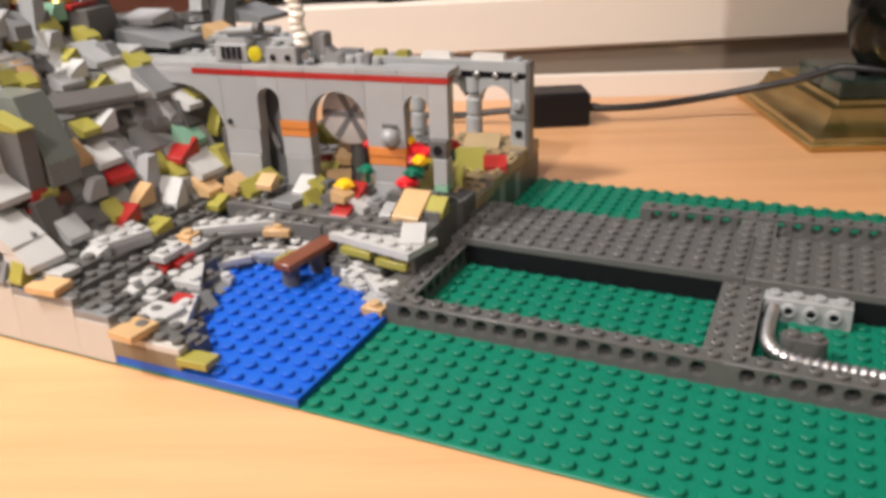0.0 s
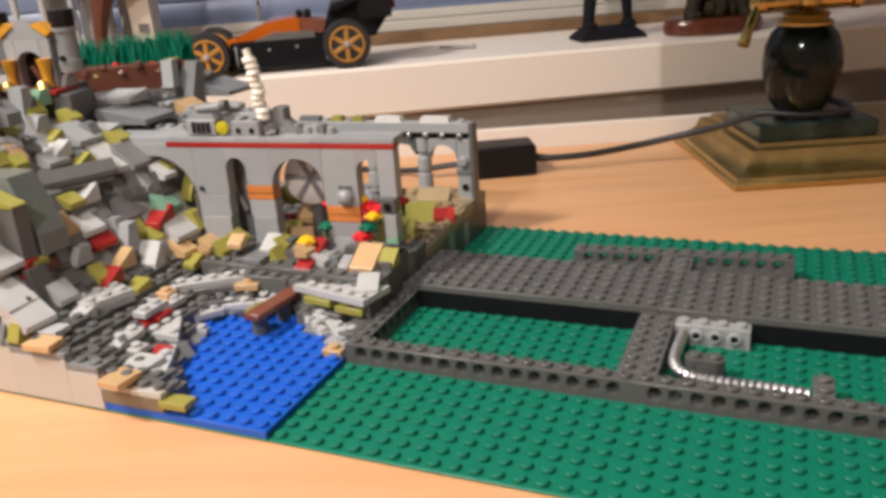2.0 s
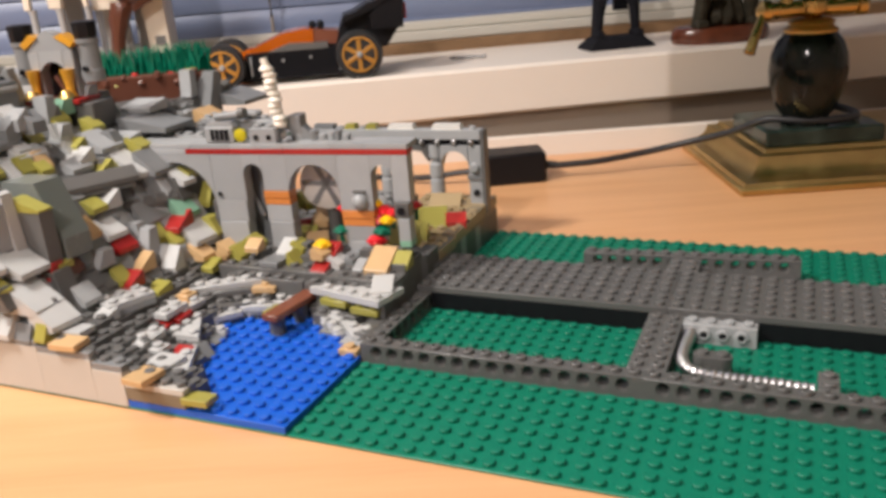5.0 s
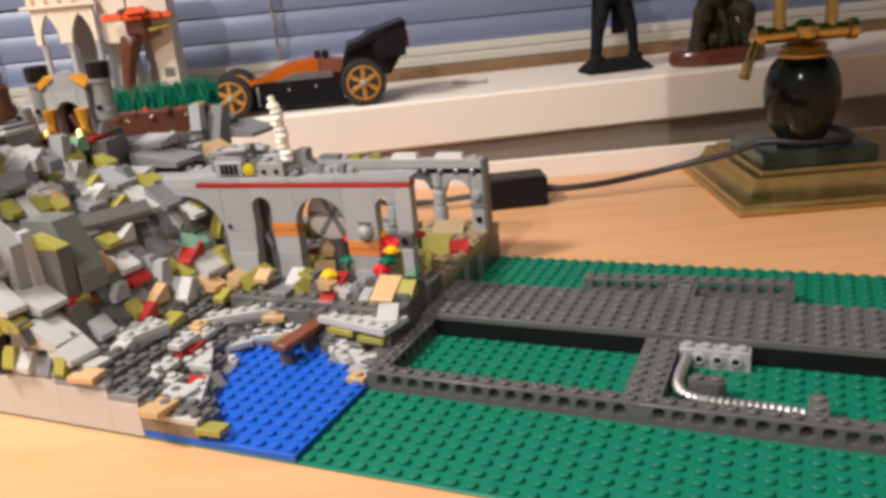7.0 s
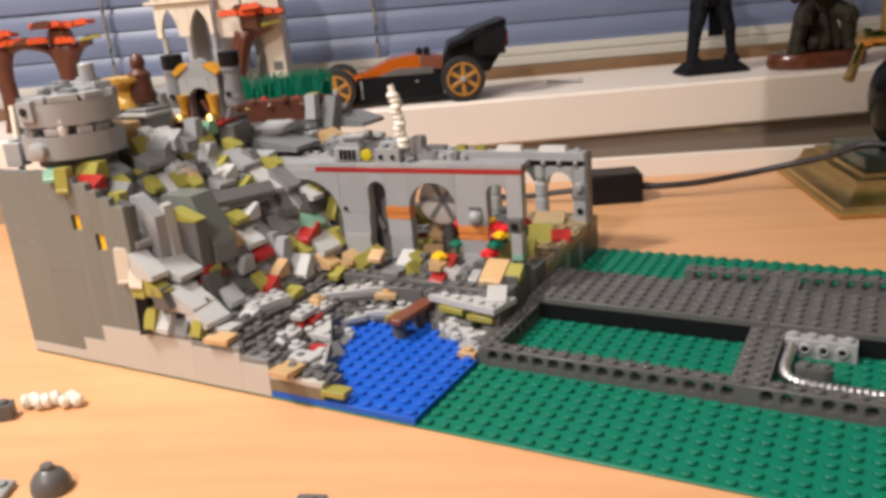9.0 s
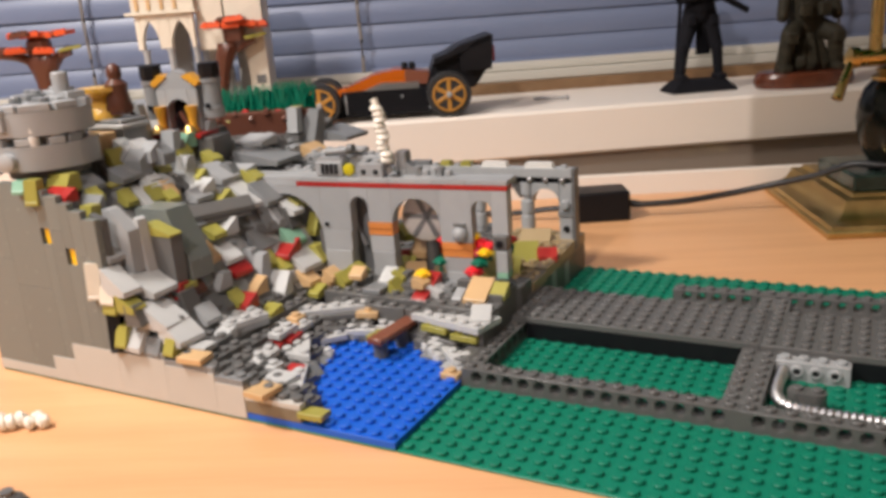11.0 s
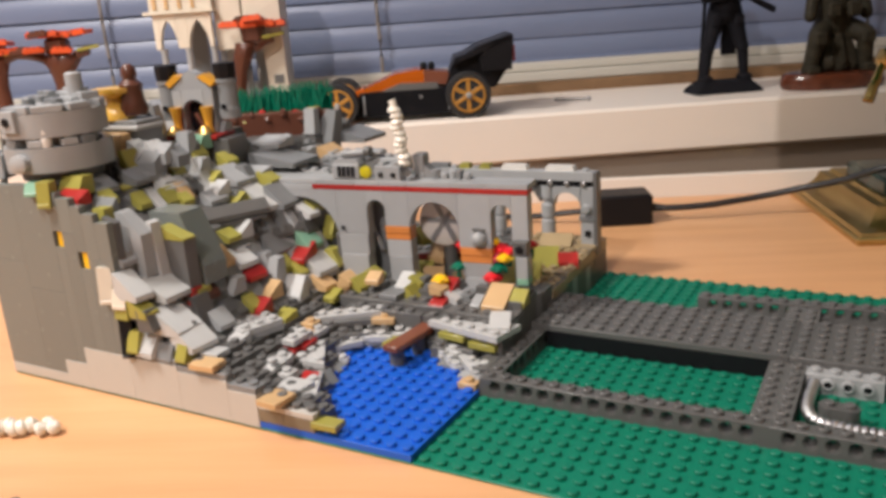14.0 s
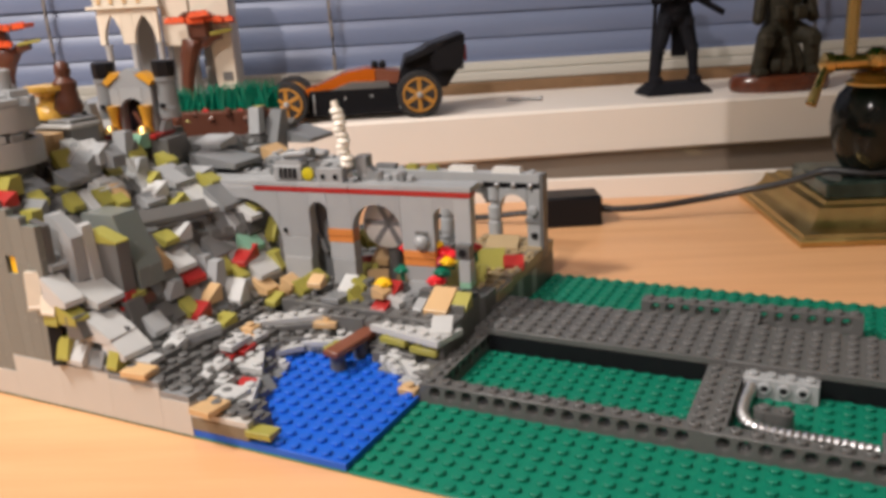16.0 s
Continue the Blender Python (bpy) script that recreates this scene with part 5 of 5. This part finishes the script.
for k in range(14):
    u = k / 13
    part("bush_knob", Mesh().turned([(0.0014, 0), (0.0034, 0.0022), (0.0018, 0.0046)], 9), (BROWN, RED, BROWN, OLIVE)[k % 4], hd, at=pose(-0.266 + 0.074 * u, 0.1945 + 0.030 * u + 0.002 * math.sin(k * 3), 0.1075 + 0.003 * math.sin(k * 1.7), 20 * math.sin(k), 15, 0))


# ---- things on the sill (placed along it: u to the right, v into the wall) ----
def on_sill(u, v, z=0.0, turn=0.0):
    return RT @ pose(u, v, SILL_Z + z, 0, 0, turn)


cs = thing("toy_castle", "cream toy castle with pointed arches on slim columns", "toy castle", on_sill(-0.2095, 0.522))
part("plinth", Mesh().box(-0.055, -0.024, 0, 0.085, 0.045, 0.026, c=0.001), LGREY, cs)


def pointed(x0, x1, z0, z1, z_top, y0, y1, mat_, name="gallery"):
    """A panel with a pointed arch cut from its underside, up to z1."""
    m = Mesh()
    w, n = (x1 - x0), 9
    edge = []
    for k in range(n + 1):
        t = k / n
        edge.append((x0 + w * 0.5 * t ** 2.4, z0 + (z1 - z0) * t))
    edge += [(x1 - (x - x0), z) for x, z in edge[-2::-1]]
    m.loft([[(x, y0, z), (x, y1, z), (x, y1, z_top), (x, y0, z_top)] for x, z in edge])
    part(name, m, mat_, cs, smooth=False)


pointed(-0.0166, -0.0010, 0.078, 0.1030, 0.1075, -0.022, -0.014, CREAM)
pointed(0.0098, 0.0284, 0.076, 0.1020, 0.1075, -0.022, -0.014, CREAM)
for x0, x1 in ((-0.0216, -0.0166), (-0.0010, 0.0098), (0.0284, 0.0320)):
    part("spandrel", Mesh().box(x0, -0.022, 0.0765, x1, -0.014, 0.1075, c=0.0005), CREAM, cs)
for x in (-0.0160, 0.0070, 0.0310):
    part("slim_column", Mesh().turned([(0.0036, 0.026), (0.0030, 0.029), (0.0030, 0.072), (0.0042, 0.0765)], 12), LGREY, cs, at=pose(x, -0.018, 0))
part("cornice", Mesh().box(-0.0290, -0.026, 0.1075, 0.036, 0.02, 0.1105, c=0.0006), CREAM, cs)
part("upper_wall", Mesh().box(-0.0240, -0.020, 0.1105, 0.034, 0.018, 0.150, c=0.0006), CREAM, cs)
for x in (-0.020, -0.009, 0.003, 0.015):
    part("panel_rib", Mesh().box(x, -0.0215, 0.1120, x + 0.0035, -0.0200, 0.150, c=0.0004), TAN, cs)
part("side_gallery", Mesh().box(0.0325, -0.012, 0.072, 0.058, 0.02, 0.150, c=0.0006), CREAM, cs)
for x in (0.036, 0.050):
    part("slim_column", Mesh().turned([(0.0030, 0.026), (0.0030, 0.072)], 12), LGREY, cs, at=pose(x, -0.006, 0))
part("back_column", Mesh().box(-0.004, 0.012, 0.026, 0.018, 0.016, 0.108), MGREY, cs)
part("back_wall", Mesh().box(0.034, 0.014, 0.026, 0.056, 0.018, 0.072), PUTTY, cs)
arch = [(0.0605 + 0.0165 * math.sin(radians(a)), 0.036 + 0.060 * math.cos(radians(a)) ** 0.8) for a in range(0, 90, 9)] + [(0.077, 0.030)]
part("tower_arch", Mesh().loft([[(x, -0.014, z), (x, -0.002, z), (0.0946, -0.002, z + 0.0001 + 0.02 * (z > 0.095)), (0.0946, -0.014, z + 0.0001 + 0.02 * (z > 0.095))] for x, z in arch]), CREAM, cs, smooth=False)
part("tower_wall", Mesh().box(0.0600, -0.0135, 0.0965, 0.0946, 0.03, 0.150, c=0.0008), CREAM, cs)
part("tower_side", Mesh().box(0.0800, -0.001, 0.0, 0.0946, 0.03, 0.0962, c=0.0008), PUTTY, cs)
part("tower_back", Mesh().box(0.0600, 0.022, 0.0, 0.0798, 0.03, 0.0962, c=0.0008), PUTTY, cs)
part("tower_niche", Mesh().box(0.083, -0.0150, 0.038, 0.092, -0.0140, 0.046), DGREY, cs)


def toy_tree(u, v, bend, tiers, blob_x, top=0.095, slim=1.0):
    """tiers: height, first and last place of a row of leaf plates."""
    t = thing("toy_tree", "reddish brown toy tree with flat orange leaf plates", "toy tree", on_sill(u, v), group="autumn toy trees")
    rings = []
    for z, cx, rx, ry in ((0.0, 0.003, 0.015, 0.012), (0.012, 0.002, 0.011, 0.010), (0.035, 0.0, 0.0080, 0.008), (0.052, bend * 0.3, 0.0090, 0.008), (0.064, bend * 0.6, 0.0125, 0.010), (0.074, bend, 0.0185 * slim, 0.011), (0.078, bend, 0.0175 * slim, 0.009)):
        rings.append([(cx + rx * slim * math.cos(2 * math.pi * k / 10), ry * math.sin(2 * math.pi * k / 10), z) for k in range(10)])
    part("trunk", Mesh().loft(rings), BROWN, t)
    if slim == 1.0:
        part("limb", Mesh().tube(curve_pts([(bend - 0.010, 0, 0.072), (bend - 0.024, 0, 0.0785), (bend - 0.042, 0, 0.0815)], 5), 0.0045, 8), BROWN, t)
    part("limb", Mesh().tube(curve_pts([(bend + 0.008, 0, 0.072), (bend + 0.018, 0, 0.0785), (bend + 0.026, 0, 0.0810)], 5), 0.0045, 8), BROWN, t)
    part("crown_block", Mesh().box(-0.010, -0.009, 0.076, 0.010, 0.009, top, c=0.004), BROWN, t, at=pose(blob_x, 0, 0))
    r2 = random.Random(int(abs(u) * 1e4))
    for z, x0, x1 in tiers:
        n = max(2, int((x1 - x0) / 0.008))
        for k in range(n):
            m = Mesh().box(-0.0090, -0.0080, 0, 0.0090, 0.0080, 0.0040, c=0.0005)
            for q in range(3):
                m.stud(-0.005 + 0.005 * q, -0.0040, 0.0040)
            part("leaf_plate", m, r2.choice((RUST, RUST, RUST, RUST, BROWN)), t, at=pose(x0 + (x1 - x0) * (k + 0.5) / n, r2.uniform(-0.010, 0.004), z + r2.uniform(-0.0012, 0.0012), r2.uniform(-6, 6), r2.uniform(-6, 6), r2.uniform(-25, 25)))
    part("leaf_plate", Mesh().box(-0.010, -0.006, 0, 0.010, 0.006, 0.003, c=0.0005), OLIVE, t, at=pose(bend + 0.026, 0, 0.0815, 0, -8, 20))
    return t


toy_tree(-0.3247, 0.507, 0.002, ((0.0815, -0.056, 0.010), (0.0950, -0.022, 0.026)), 0.0)
toy_tree(-0.1575, 0.495, 0.010, ((0.0915, -0.004, 0.044), (0.0960, 0.008, 0.026)), 0.018, 0.098, 0.75)
toy_tree(-0.3845, 0.507, -0.006, ((0.0815, -0.030, 0.020), (0.0900, -0.022, 0.014)), 0.0)

# toy racing car
car = thing("toy_car", "black and orange toy racing car with gold rims", "toy car", on_sill(-0.0185, 0.459))
part("body", Mesh().prism([(-0.028, 0.006), (0.056, 0.004), (0.058, 0.026), (0.040, 0.030), (-0.026, 0.027)], 0.0, 0.052), BLACK, car, smooth=False)
part("floor_tray", Mesh().box(-0.034, 0.002, 0.004, 0.085, 0.050, 0.008, c=0.001), BLACK, car)
part("nose", Mesh().loft([[(-0.062, 0.018, 0.010), (-0.062, 0.034, 0.010), (-0.062, 0.034, 0.016), (-0.062, 0.018, 0.016)], [(-0.022, 0.010, 0.018), (-0.022, 0.042, 0.018), (-0.022, 0.040, 0.031), (-0.022, 0.012, 0.031)]]), CLEARORANGE, car, smooth=False)
part("bonnet", Mesh().prism([(-0.024, 0.027), (0.034, 0.030), (0.034, 0.0435), (0.026, 0.0445), (0.006, 0.0415), (-0.020, 0.031)], 0.008, 0.044), CLEARORANGE, car, "translucent orange cockpit cover", smooth=False)
part("side_panel", Mesh().prism([(-0.006, 0.0275), (0.046, 0.0275), (0.046, 0.0325), (0.012, 0.0335)], -0.0006, 0.008), DGREY, car, smooth=False)
for x in (0.034, 0.041):
    part("headrest", Mesh().turned([(0.0028, 0), (0.0034, 0.004), (0.0022, 0.0072)], 12), BLACK, car, at=pose(x, 0.024, 0.0425))
part("red_block", Mesh().prism([(0.0342, 0.030), (0.056, 0.030), (0.056, 0.0405), (0.0342, 0.0433)], 0.009, 0.044), JETTY, car, "dark red clear rear cover", smooth=False)
part("engine_cover", Mesh().prism([(0.052, 0.026), (0.098, 0.024), (0.111, 0.042), (0.1125, 0.0645), (0.086, 0.0605), (0.060, 0.049)], 0.006, 0.048), BLACK, car, smooth=False)
part("rear_wing", Mesh().prism([(0.060, 0.047), (0.113, 0.066), (0.114, 0.071), (0.084, 0.0625), (0.072, 0.056), (0.062, 0.053)], -0.004, 0.056), BLACK, car, smooth=False)
for y in (-0.004, 0.053):
    part("wing_plate", Mesh().prism([(0.086, 0.040), (0.113, 0.040), (0.1155, 0.070), (0.100, 0.066), (0.084, 0.052)], y, y + 0.002), BLACK, car, smooth=False)
part("tail_light", Mesh().box(0.1155, 0.010, 0.046, 0.1175, 0.040, 0.060), RED, car)
for x in (-0.0225, 0.054):
    part("side_bar", Mesh().box(x, -0.0012, 0.008, x + 0.0014, 0.0, 0.025), LGREY, car)
part("badge", Mesh().turned([(0.0012, 0), (0.0012, 0.0006)], 10), LGREY, car, at=pose(0.030, -0.0002, 0.021, 90, 0, 0))
part("badge", Mesh().turned([(0.0012, 0), (0.0012, 0.0006)], 10), LGREY, car, at=pose(0.006, -0.0002, 0.020, 90, 0, 0))


def car_wheel(x, y, r):
    m = pose(x, y, r, 90, 0, 0)
    w = part("wheel", Mesh().turned([(r * 0.70, 0.0), (r * 0.94, 0.0004), (r, 0.003), (r, 0.013), (r * 0.94, 0.016), (r * 0.70, 0.016)], 36), RUBBER, car, "black rubber tyre", at=m @ pose(0, 0, -0.008))
    k = Mesh().turned([(r * 0.74, 0.0), (r * 0.74, 0.0140), (r * 0.66, 0.0142), (r * 0.62, 0.0105)], 32)
    for a in range(6):
        k.box(-r * 0.09, 0.0, 0.0112, r * 0.09, r * 0.68, 0.0134, Matrix.Rotation(math.pi * a / 3, 4, "Z"), c=0.0004)
    part("rim", k, RIM, w, "gold spoked rim", at=pose(0, 0, 0.003))
    part("hub", Mesh().turned([(r * 0.13, 0), (r * 0.13, 0.0162), (r * 0.09, 0.0168)], 18), LGREY, w, at=pose(0, 0, 0.003))
    part("rim_back", Mesh().turned([(r * 0.70, 0.006), (r * 0.70, 0.0075)], 24), BLACK, w)


car_wheel(0.0725, -0.004, 0.0205)
car_wheel(-0.045, -0.004, 0.0190)
car_wheel(0.0725, 0.056, 0.0205)
car_wheel(-0.045, 0.056, 0.0190)

nl = thing("steel_screw", "long dull steel screw lying on the sill", "screw", on_sill(0.143, 0.5295, 0, -23))
part("shank", Mesh().rod((0, 0, 0.0017), (0.033, -0.001, 0.0017), 0.0014, 10), STEEL, nl)
part("head", Mesh().rod((0.033, -0.001, 0.0018), (0.0355, -0.001, 0.0018), 0.0026, 12), STEEL, nl)


# two painted statuettes: one plain shape each
def blob(mesh, a, b, r1, r2, n=12):
    mesh.rod(a, b, r1, n, r2)
    for p, r in ((a, r1), (b, r2)):
        mesh.turned([(r * math.sin(math.pi * k / 6), -r * math.cos(math.pi * k / 6)) for k in range(7)], n, Matrix.Translation(p))


s1 = Mesh().loft([[(x * 0.036 * k, y * 0.020 * k, z) for x, y in ((-1, -1), (1, -1), (1, 1), (-1, 1))] for k, z in ((1.0, 0), (0.98, 0.003), (0.74, 0.010), (0.72, 0.011))])
for sx in (-1, 1):
    blob(s1, (0.0215 * sx, -0.003, 0.014), (0.0190 * sx, -0.003, 0.040), 0.0046, 0.0060)
    blob(s1, (0.0190 * sx, -0.003, 0.040), (0.0085 * sx, 0, 0.074), 0.0062, 0.0100)
    s1.box(0.0185 * sx - 0.005, -0.010, 0.037, 0.0185 * sx + 0.005, -0.006, 0.047, c=0.002)
    s1.box(0.0215 * sx - 0.0052, -0.015, 0.010, 0.0215 * sx + 0.0052, 0.006, 0.017, c=0.002)
    s1.box(0.0125 * sx - 0.0048, -0.012, 0.062, 0.0125 * sx + 0.0048, -0.007, 0.072, c=0.0015)
blob(s1, (0, 0, 0.076), (0, 0.001, 0.112), 0.0130, 0.0180)
s1.turned([(0.0150, 0.076), (0.0160, 0.078), (0.0158, 0.083), (0.0145, 0.084)], 16)
for x in (-0.010, 0.0, 0.010):
    s1.box(x - 0.0040, -0.018, 0.084, x + 0.0040, -0.012, 0.096, c=0.0015)
blob(s1, (-0.022, -0.004, 0.112), (-0.026, -0.012, 0.088), 0.0062, 0.0050)
blob(s1, (-0.026, -0.012, 0.088), (-0.008, -0.022, 0.092), 0.0050, 0.0040)
blob(s1, (0.022, -0.004, 0.112), (0.030, -0.012, 0.090), 0.0062, 0.0050)
s1.rod((-0.010, -0.022, 0.100), (0.046, -0.016, 0.074), 0.0030)
s1.box(0.000, -0.025, 0.088, 0.018, -0.019, 0.098, c=0.001)
blob(s1, (0, 0, 0.122), (0, 0, 0.134), 0.0085, 0.0090)
s1.rod((-0.023, 0.008, 0.012), (-0.016, 0.008, 0.120), 0.0020)
s1.loft([[(x, y, z) for x, y in ((0.002, 0.010), (0.012 + w, 0.010), (0.012 + w, 0.014), (0.002, 0.014))] for z, w in ((0.034, 0.006), (0.078, 0.0))])
s1.v = [(x * 0.90, y * 0.9, z) for x, y, z in s1.v]
single("dark_statuette", s1, RESIN, "dark painted standing statuette on a tapered base", "statuette", on_sill(0.303, 0.508, 0, 4))
s2 = thing("seated_statuette", "painted seated statuette on a polished reddish wooden base", "statuette", on_sill(0.400, 0.490))
part("base", Mesh().turned([(0.046, 0), (0.048, 0.004), (0.047, 0.011), (0.044, 0.0145), (0.040, 0.0150)], 40, Matrix.Diagonal((1, 0.62, 1, 1))), REDWOOD, s2)
rk = Mesh()
for k in range(9):
    a = 2.4 * k
    blob(rk, (0.016 * math.cos(a), 0.008 * math.sin(a), 0.018 + 0.002 * (k % 4)), (0.008 * math.cos(a), 0.005 * math.sin(a), 0.040 + 0.002 * (k % 3)), 0.0105, 0.0075, 8)
blob(rk, (-0.026, -0.010, 0.018), (-0.021, -0.012, 0.048), 0.0065, 0.0080)
blob(rk, (0.026, -0.010, 0.018), (0.022, -0.014, 0.048), 0.0065, 0.0080)
blob(rk, (-0.021, -0.012, 0.048), (-0.008, 0.002, 0.056), 0.0085, 0.0105)
blob(rk, (0.022, -0.014, 0.048), (0.008, 0.002, 0.056), 0.0085, 0.0105)
blob(rk, (0, 0.003, 0.058), (0, 0.002, 0.090), 0.0150, 0.0180)
blob(rk, (-0.021, 0, 0.090), (-0.026, -0.006, 0.066), 0.0062, 0.0056)
blob(rk, (0.021, 0, 0.090), (0.026, -0.006, 0.066), 0.0062, 0.0056)
blob(rk, (0, 0, 0.104), (0, 0, 0.114), 0.0085, 0.0088)
for sx in (-1, 1):
    rk.box(0.026 * sx - 0.006, -0.022, 0.014, 0.026 * sx + 0.006, -0.004, 0.022, c=0.002)
    rk.box(0.022 * sx - 0.006, -0.024, 0.040, 0.022 * sx + 0.006, -0.018, 0.052, c=0.002)
    rk.box(0.009 * sx - 0.006, -0.020, 0.064, 0.009 * sx + 0.006, -0.012, 0.078, c=0.002)
part("shape", rk, ROCKRESIN, s2)

# ---- brass table lamp with a marble urn ----
lt = thing("table_lamp", "brass lamp with dark green marble urn and stepped plinth", "table lamp", pose(0.1436, 0.3622, -0.0013, 0, 0, 22.5))
part("brass_foot", Mesh().box(0, 0, 0, 0.205, 0.160, 0.0055, c=0.0012), OLDBRASS, lt)
cove = ((0.0030, 0.0055), (0.0040, 0.0082), (0.0080, 0.0096), (0.0120, 0.0120), (0.0150, 0.0155), (0.0168, 0.0195), (0.0178, 0.0235), (0.0238, 0.0244), (0.0252, 0.0270))
part("moulding", Mesh().loft([[(k, k, z), (0.205 - k, k, z), (0.205 - k, 0.160 - k, z), (k, 0.160 - k, z)] for k, z in cove]), OLDBRASS, lt, "gilded stepped moulding")
part("marble_slab", Mesh().box(0.027, 0.030, 0.0262, 0.112, 0.106, 0.0388, c=0.0015), SLAB, lt)
uc = pose(0.0625, 0.0525, -0.0012) @ Matrix.Diagonal((0.96, 0.96, 0.965, 1))
part("urn", Mesh().turned([(0.016, 0.040), (0.0175, 0.043), (0.0168, 0.047), (0.0222, 0.055), (0.0270, 0.070), (0.0285, 0.082), (0.0275, 0.093), (0.0235, 0.1035), (0.0195, 0.108), (0.0185, 0.110)], 40), MARBLE, lt, at=uc)
part("collar", Mesh().turned([(0.0190, 0.110), (0.0195, 0.112), (0.0150, 0.115), (0.0170, 0.1175), (0.0120, 0.120)], 32), OLDBRASS, lt, at=uc)
arm = part("arm", Mesh().rod((-0.034, 0, 0.127), (0.034, 0, 0.127), 0.0062, 18), BRASS, lt, at=uc)
part("knob", Mesh().turned([(0.004, -0.009), (0.0100, -0.004), (0.0105, 0.0), (0.0100, 0.004), (0.004, 0.009)], 24), BRASS, lt, at=uc @ pose(0, 0, 0.128))
for sx in (-1, 1):
    part("end_knob", Mesh().turned([(0.003, -0.006), (0.0080, -0.003), (0.0080, 0.003), (0.003, 0.0065)], 20), BRASS, lt, at=uc @ pose(0.035 * sx, 0, 0.127, 0, 90, 0))
    part("stem", Mesh().turned([(0.0062, 0.126), (0.0048, 0.131), (0.0046, 0.196), (0.007, 0.198)], 20), BRASS, lt, at=uc @ pose(0.0195 * sx, 0, 0))
part("lever", Mesh().rod((-0.038, -0.004, 0.124), (-0.050, -0.014, 0.099), 0.0026, 10, 0.0042), BRASS, lt, at=uc)
# unseen blocker above the stems, sized and turned to throw the sill's shadow edge
part("shade", Mesh().loft([[(x * k, y * k, z) for x, y in ((-0.111, -0.17), (0.160, -0.17), (0.160, 0.06), (-0.111, 0.06))] for k, z in ((1.0, 0.200), (1.0, 0.385), (0.94, 0.415), (0.4, 0.430))]), LEAF, lt, "unseen dark green shade that casts the shadow on the sill", at=uc @ pose(0, 0, 0, 0, 0, -29))

# black power adapter and its cable
ad = thing("power_adapter", "black box-shaped power adapter lying on the table", "adapter", pose(-0.0030, 0.3835, -0.0013, 0, 0, 27))
part("case", Mesh().box(-0.054, 0.0, 0, 0.0, 0.030, 0.0248, c=0.0018), BLACK, ad)
part("strain_relief", Mesh().rod((-0.001, 0.015, 0.0112), (0.010, 0.010, 0.0107), 0.0036, 14, 0.0028), CABLE, ad)
single("power_cable", Mesh().tube(curve_pts([(-0.0120, 0.3970, 0.0098), (0.0020, 0.3980, 0.0092), (0.0325, 0.4105, 0.0102), (0.0650, 0.4295, 0.0135), (0.0970, 0.4365, 0.0205), (0.1300, 0.4295, 0.0310), (0.1550, 0.4215, 0.0420), (0.1764, 0.4197, 0.0420), (0.1993, 0.4253, 0.0416), (0.2158, 0.4402, 0.0416), (0.2135, 0.4578, 0.0420), (0.1993, 0.4712, 0.0440)], 8), 0.0026, 10), CABLE, "black power cable running from adapter over the lamp plinth", "cable")


single("thin_cable", Mesh().tube(curve_pts([(-0.0500, 0.3735, 0.0100), (-0.0700, 0.3675, 0.0085), (-0.1050, 0.3635, 0.0040), (-0.1550, 0.3735, 0.0012), (-0.1950, 0.4035, 0.0012)], 8), 0.0024, 8), CABLE, "thin black cable leaving the power adapter", "cable")


# ---- loose pieces lying on the table ----
def loose(name, label, mesh, mat_, x, y, turn=0, group=""):
    return single(name, mesh, mat_, label, "toy brick", pose(x, y, -0.0013, 0, 0, turn), group)


dm = Mesh().turned([(0.0088, 0), (0.0092, 0.002), (0.0086, 0.0060), (0.0064, 0.0098), (0.0034, 0.0118), (0.0030, 0.0120), (0.0030, 0.0140), (0.0004, 0.0142)], 28)
dm.v = [(x * 0.88, y * 0.88, z * 0.84) for x, y, z in dm.v]
loose("dome_brick", "dark grey domed brick lying loose on the table", dm, DGREY, -0.1180, -0.0955)
kb = Mesh()
for k in range(5):
    kb.turned([(0.0006, -0.0036), (0.0038, -0.0012), (0.0040, 0.001), (0.001, 0.0036)], 10, pose(0.0034 * k - 0.008, 0.002 * math.sin(k * 2), 0.0039, 20 * k, 80, 30 * k))
loose("bone_piece", "off-white knobbly loose piece on the table", kb, BONE, -0.1870, -0.0470, 24)
kb2 = Mesh()
for k in range(3):
    kb2.turned([(0.0006, -0.003), (0.0034, -0.001), (0.0034, 0.001), (0.001, 0.0032)], 10, pose(0.0036 * math.cos(k * 2.1), 0.0030 * math.sin(k * 2.1), 0.0036, 30 * k, 60, 40 * k))
loose("bone_piece", "off-white knobbly loose piece on the table", kb2, BONE, -0.1740, -0.0405, 10)
loose("grey_brick", "grey two-stud brick lying loose on the table", Mesh().box(-0.008, -0.004, 0, 0.008, 0.004, 0.0080, c=0.0004).stud(-0.004, 0, 0.008).stud(0.004, 0, 0.008), DGREY, -0.1990, -0.0640, 40)
loose("grey_plate", "light grey small plate lying loose on the table", Mesh().box(-0.012, -0.008, 0, 0.012, 0.008, PL, c=0.0004).stud(-0.008, 0.004, PL).stud(0.008, 0.004, PL).stud(0, -0.004, PL), LGREY, -0.1420, -0.1120, 30)
loose("grey_brick", "grey single brick lying loose on the table", Mesh().box(-0.006, -0.005, 0, 0.006, 0.005, 0.0080, c=0.0008).stud(0, 0, 0.008), DGREY, -0.0037, -0.0712, 20)
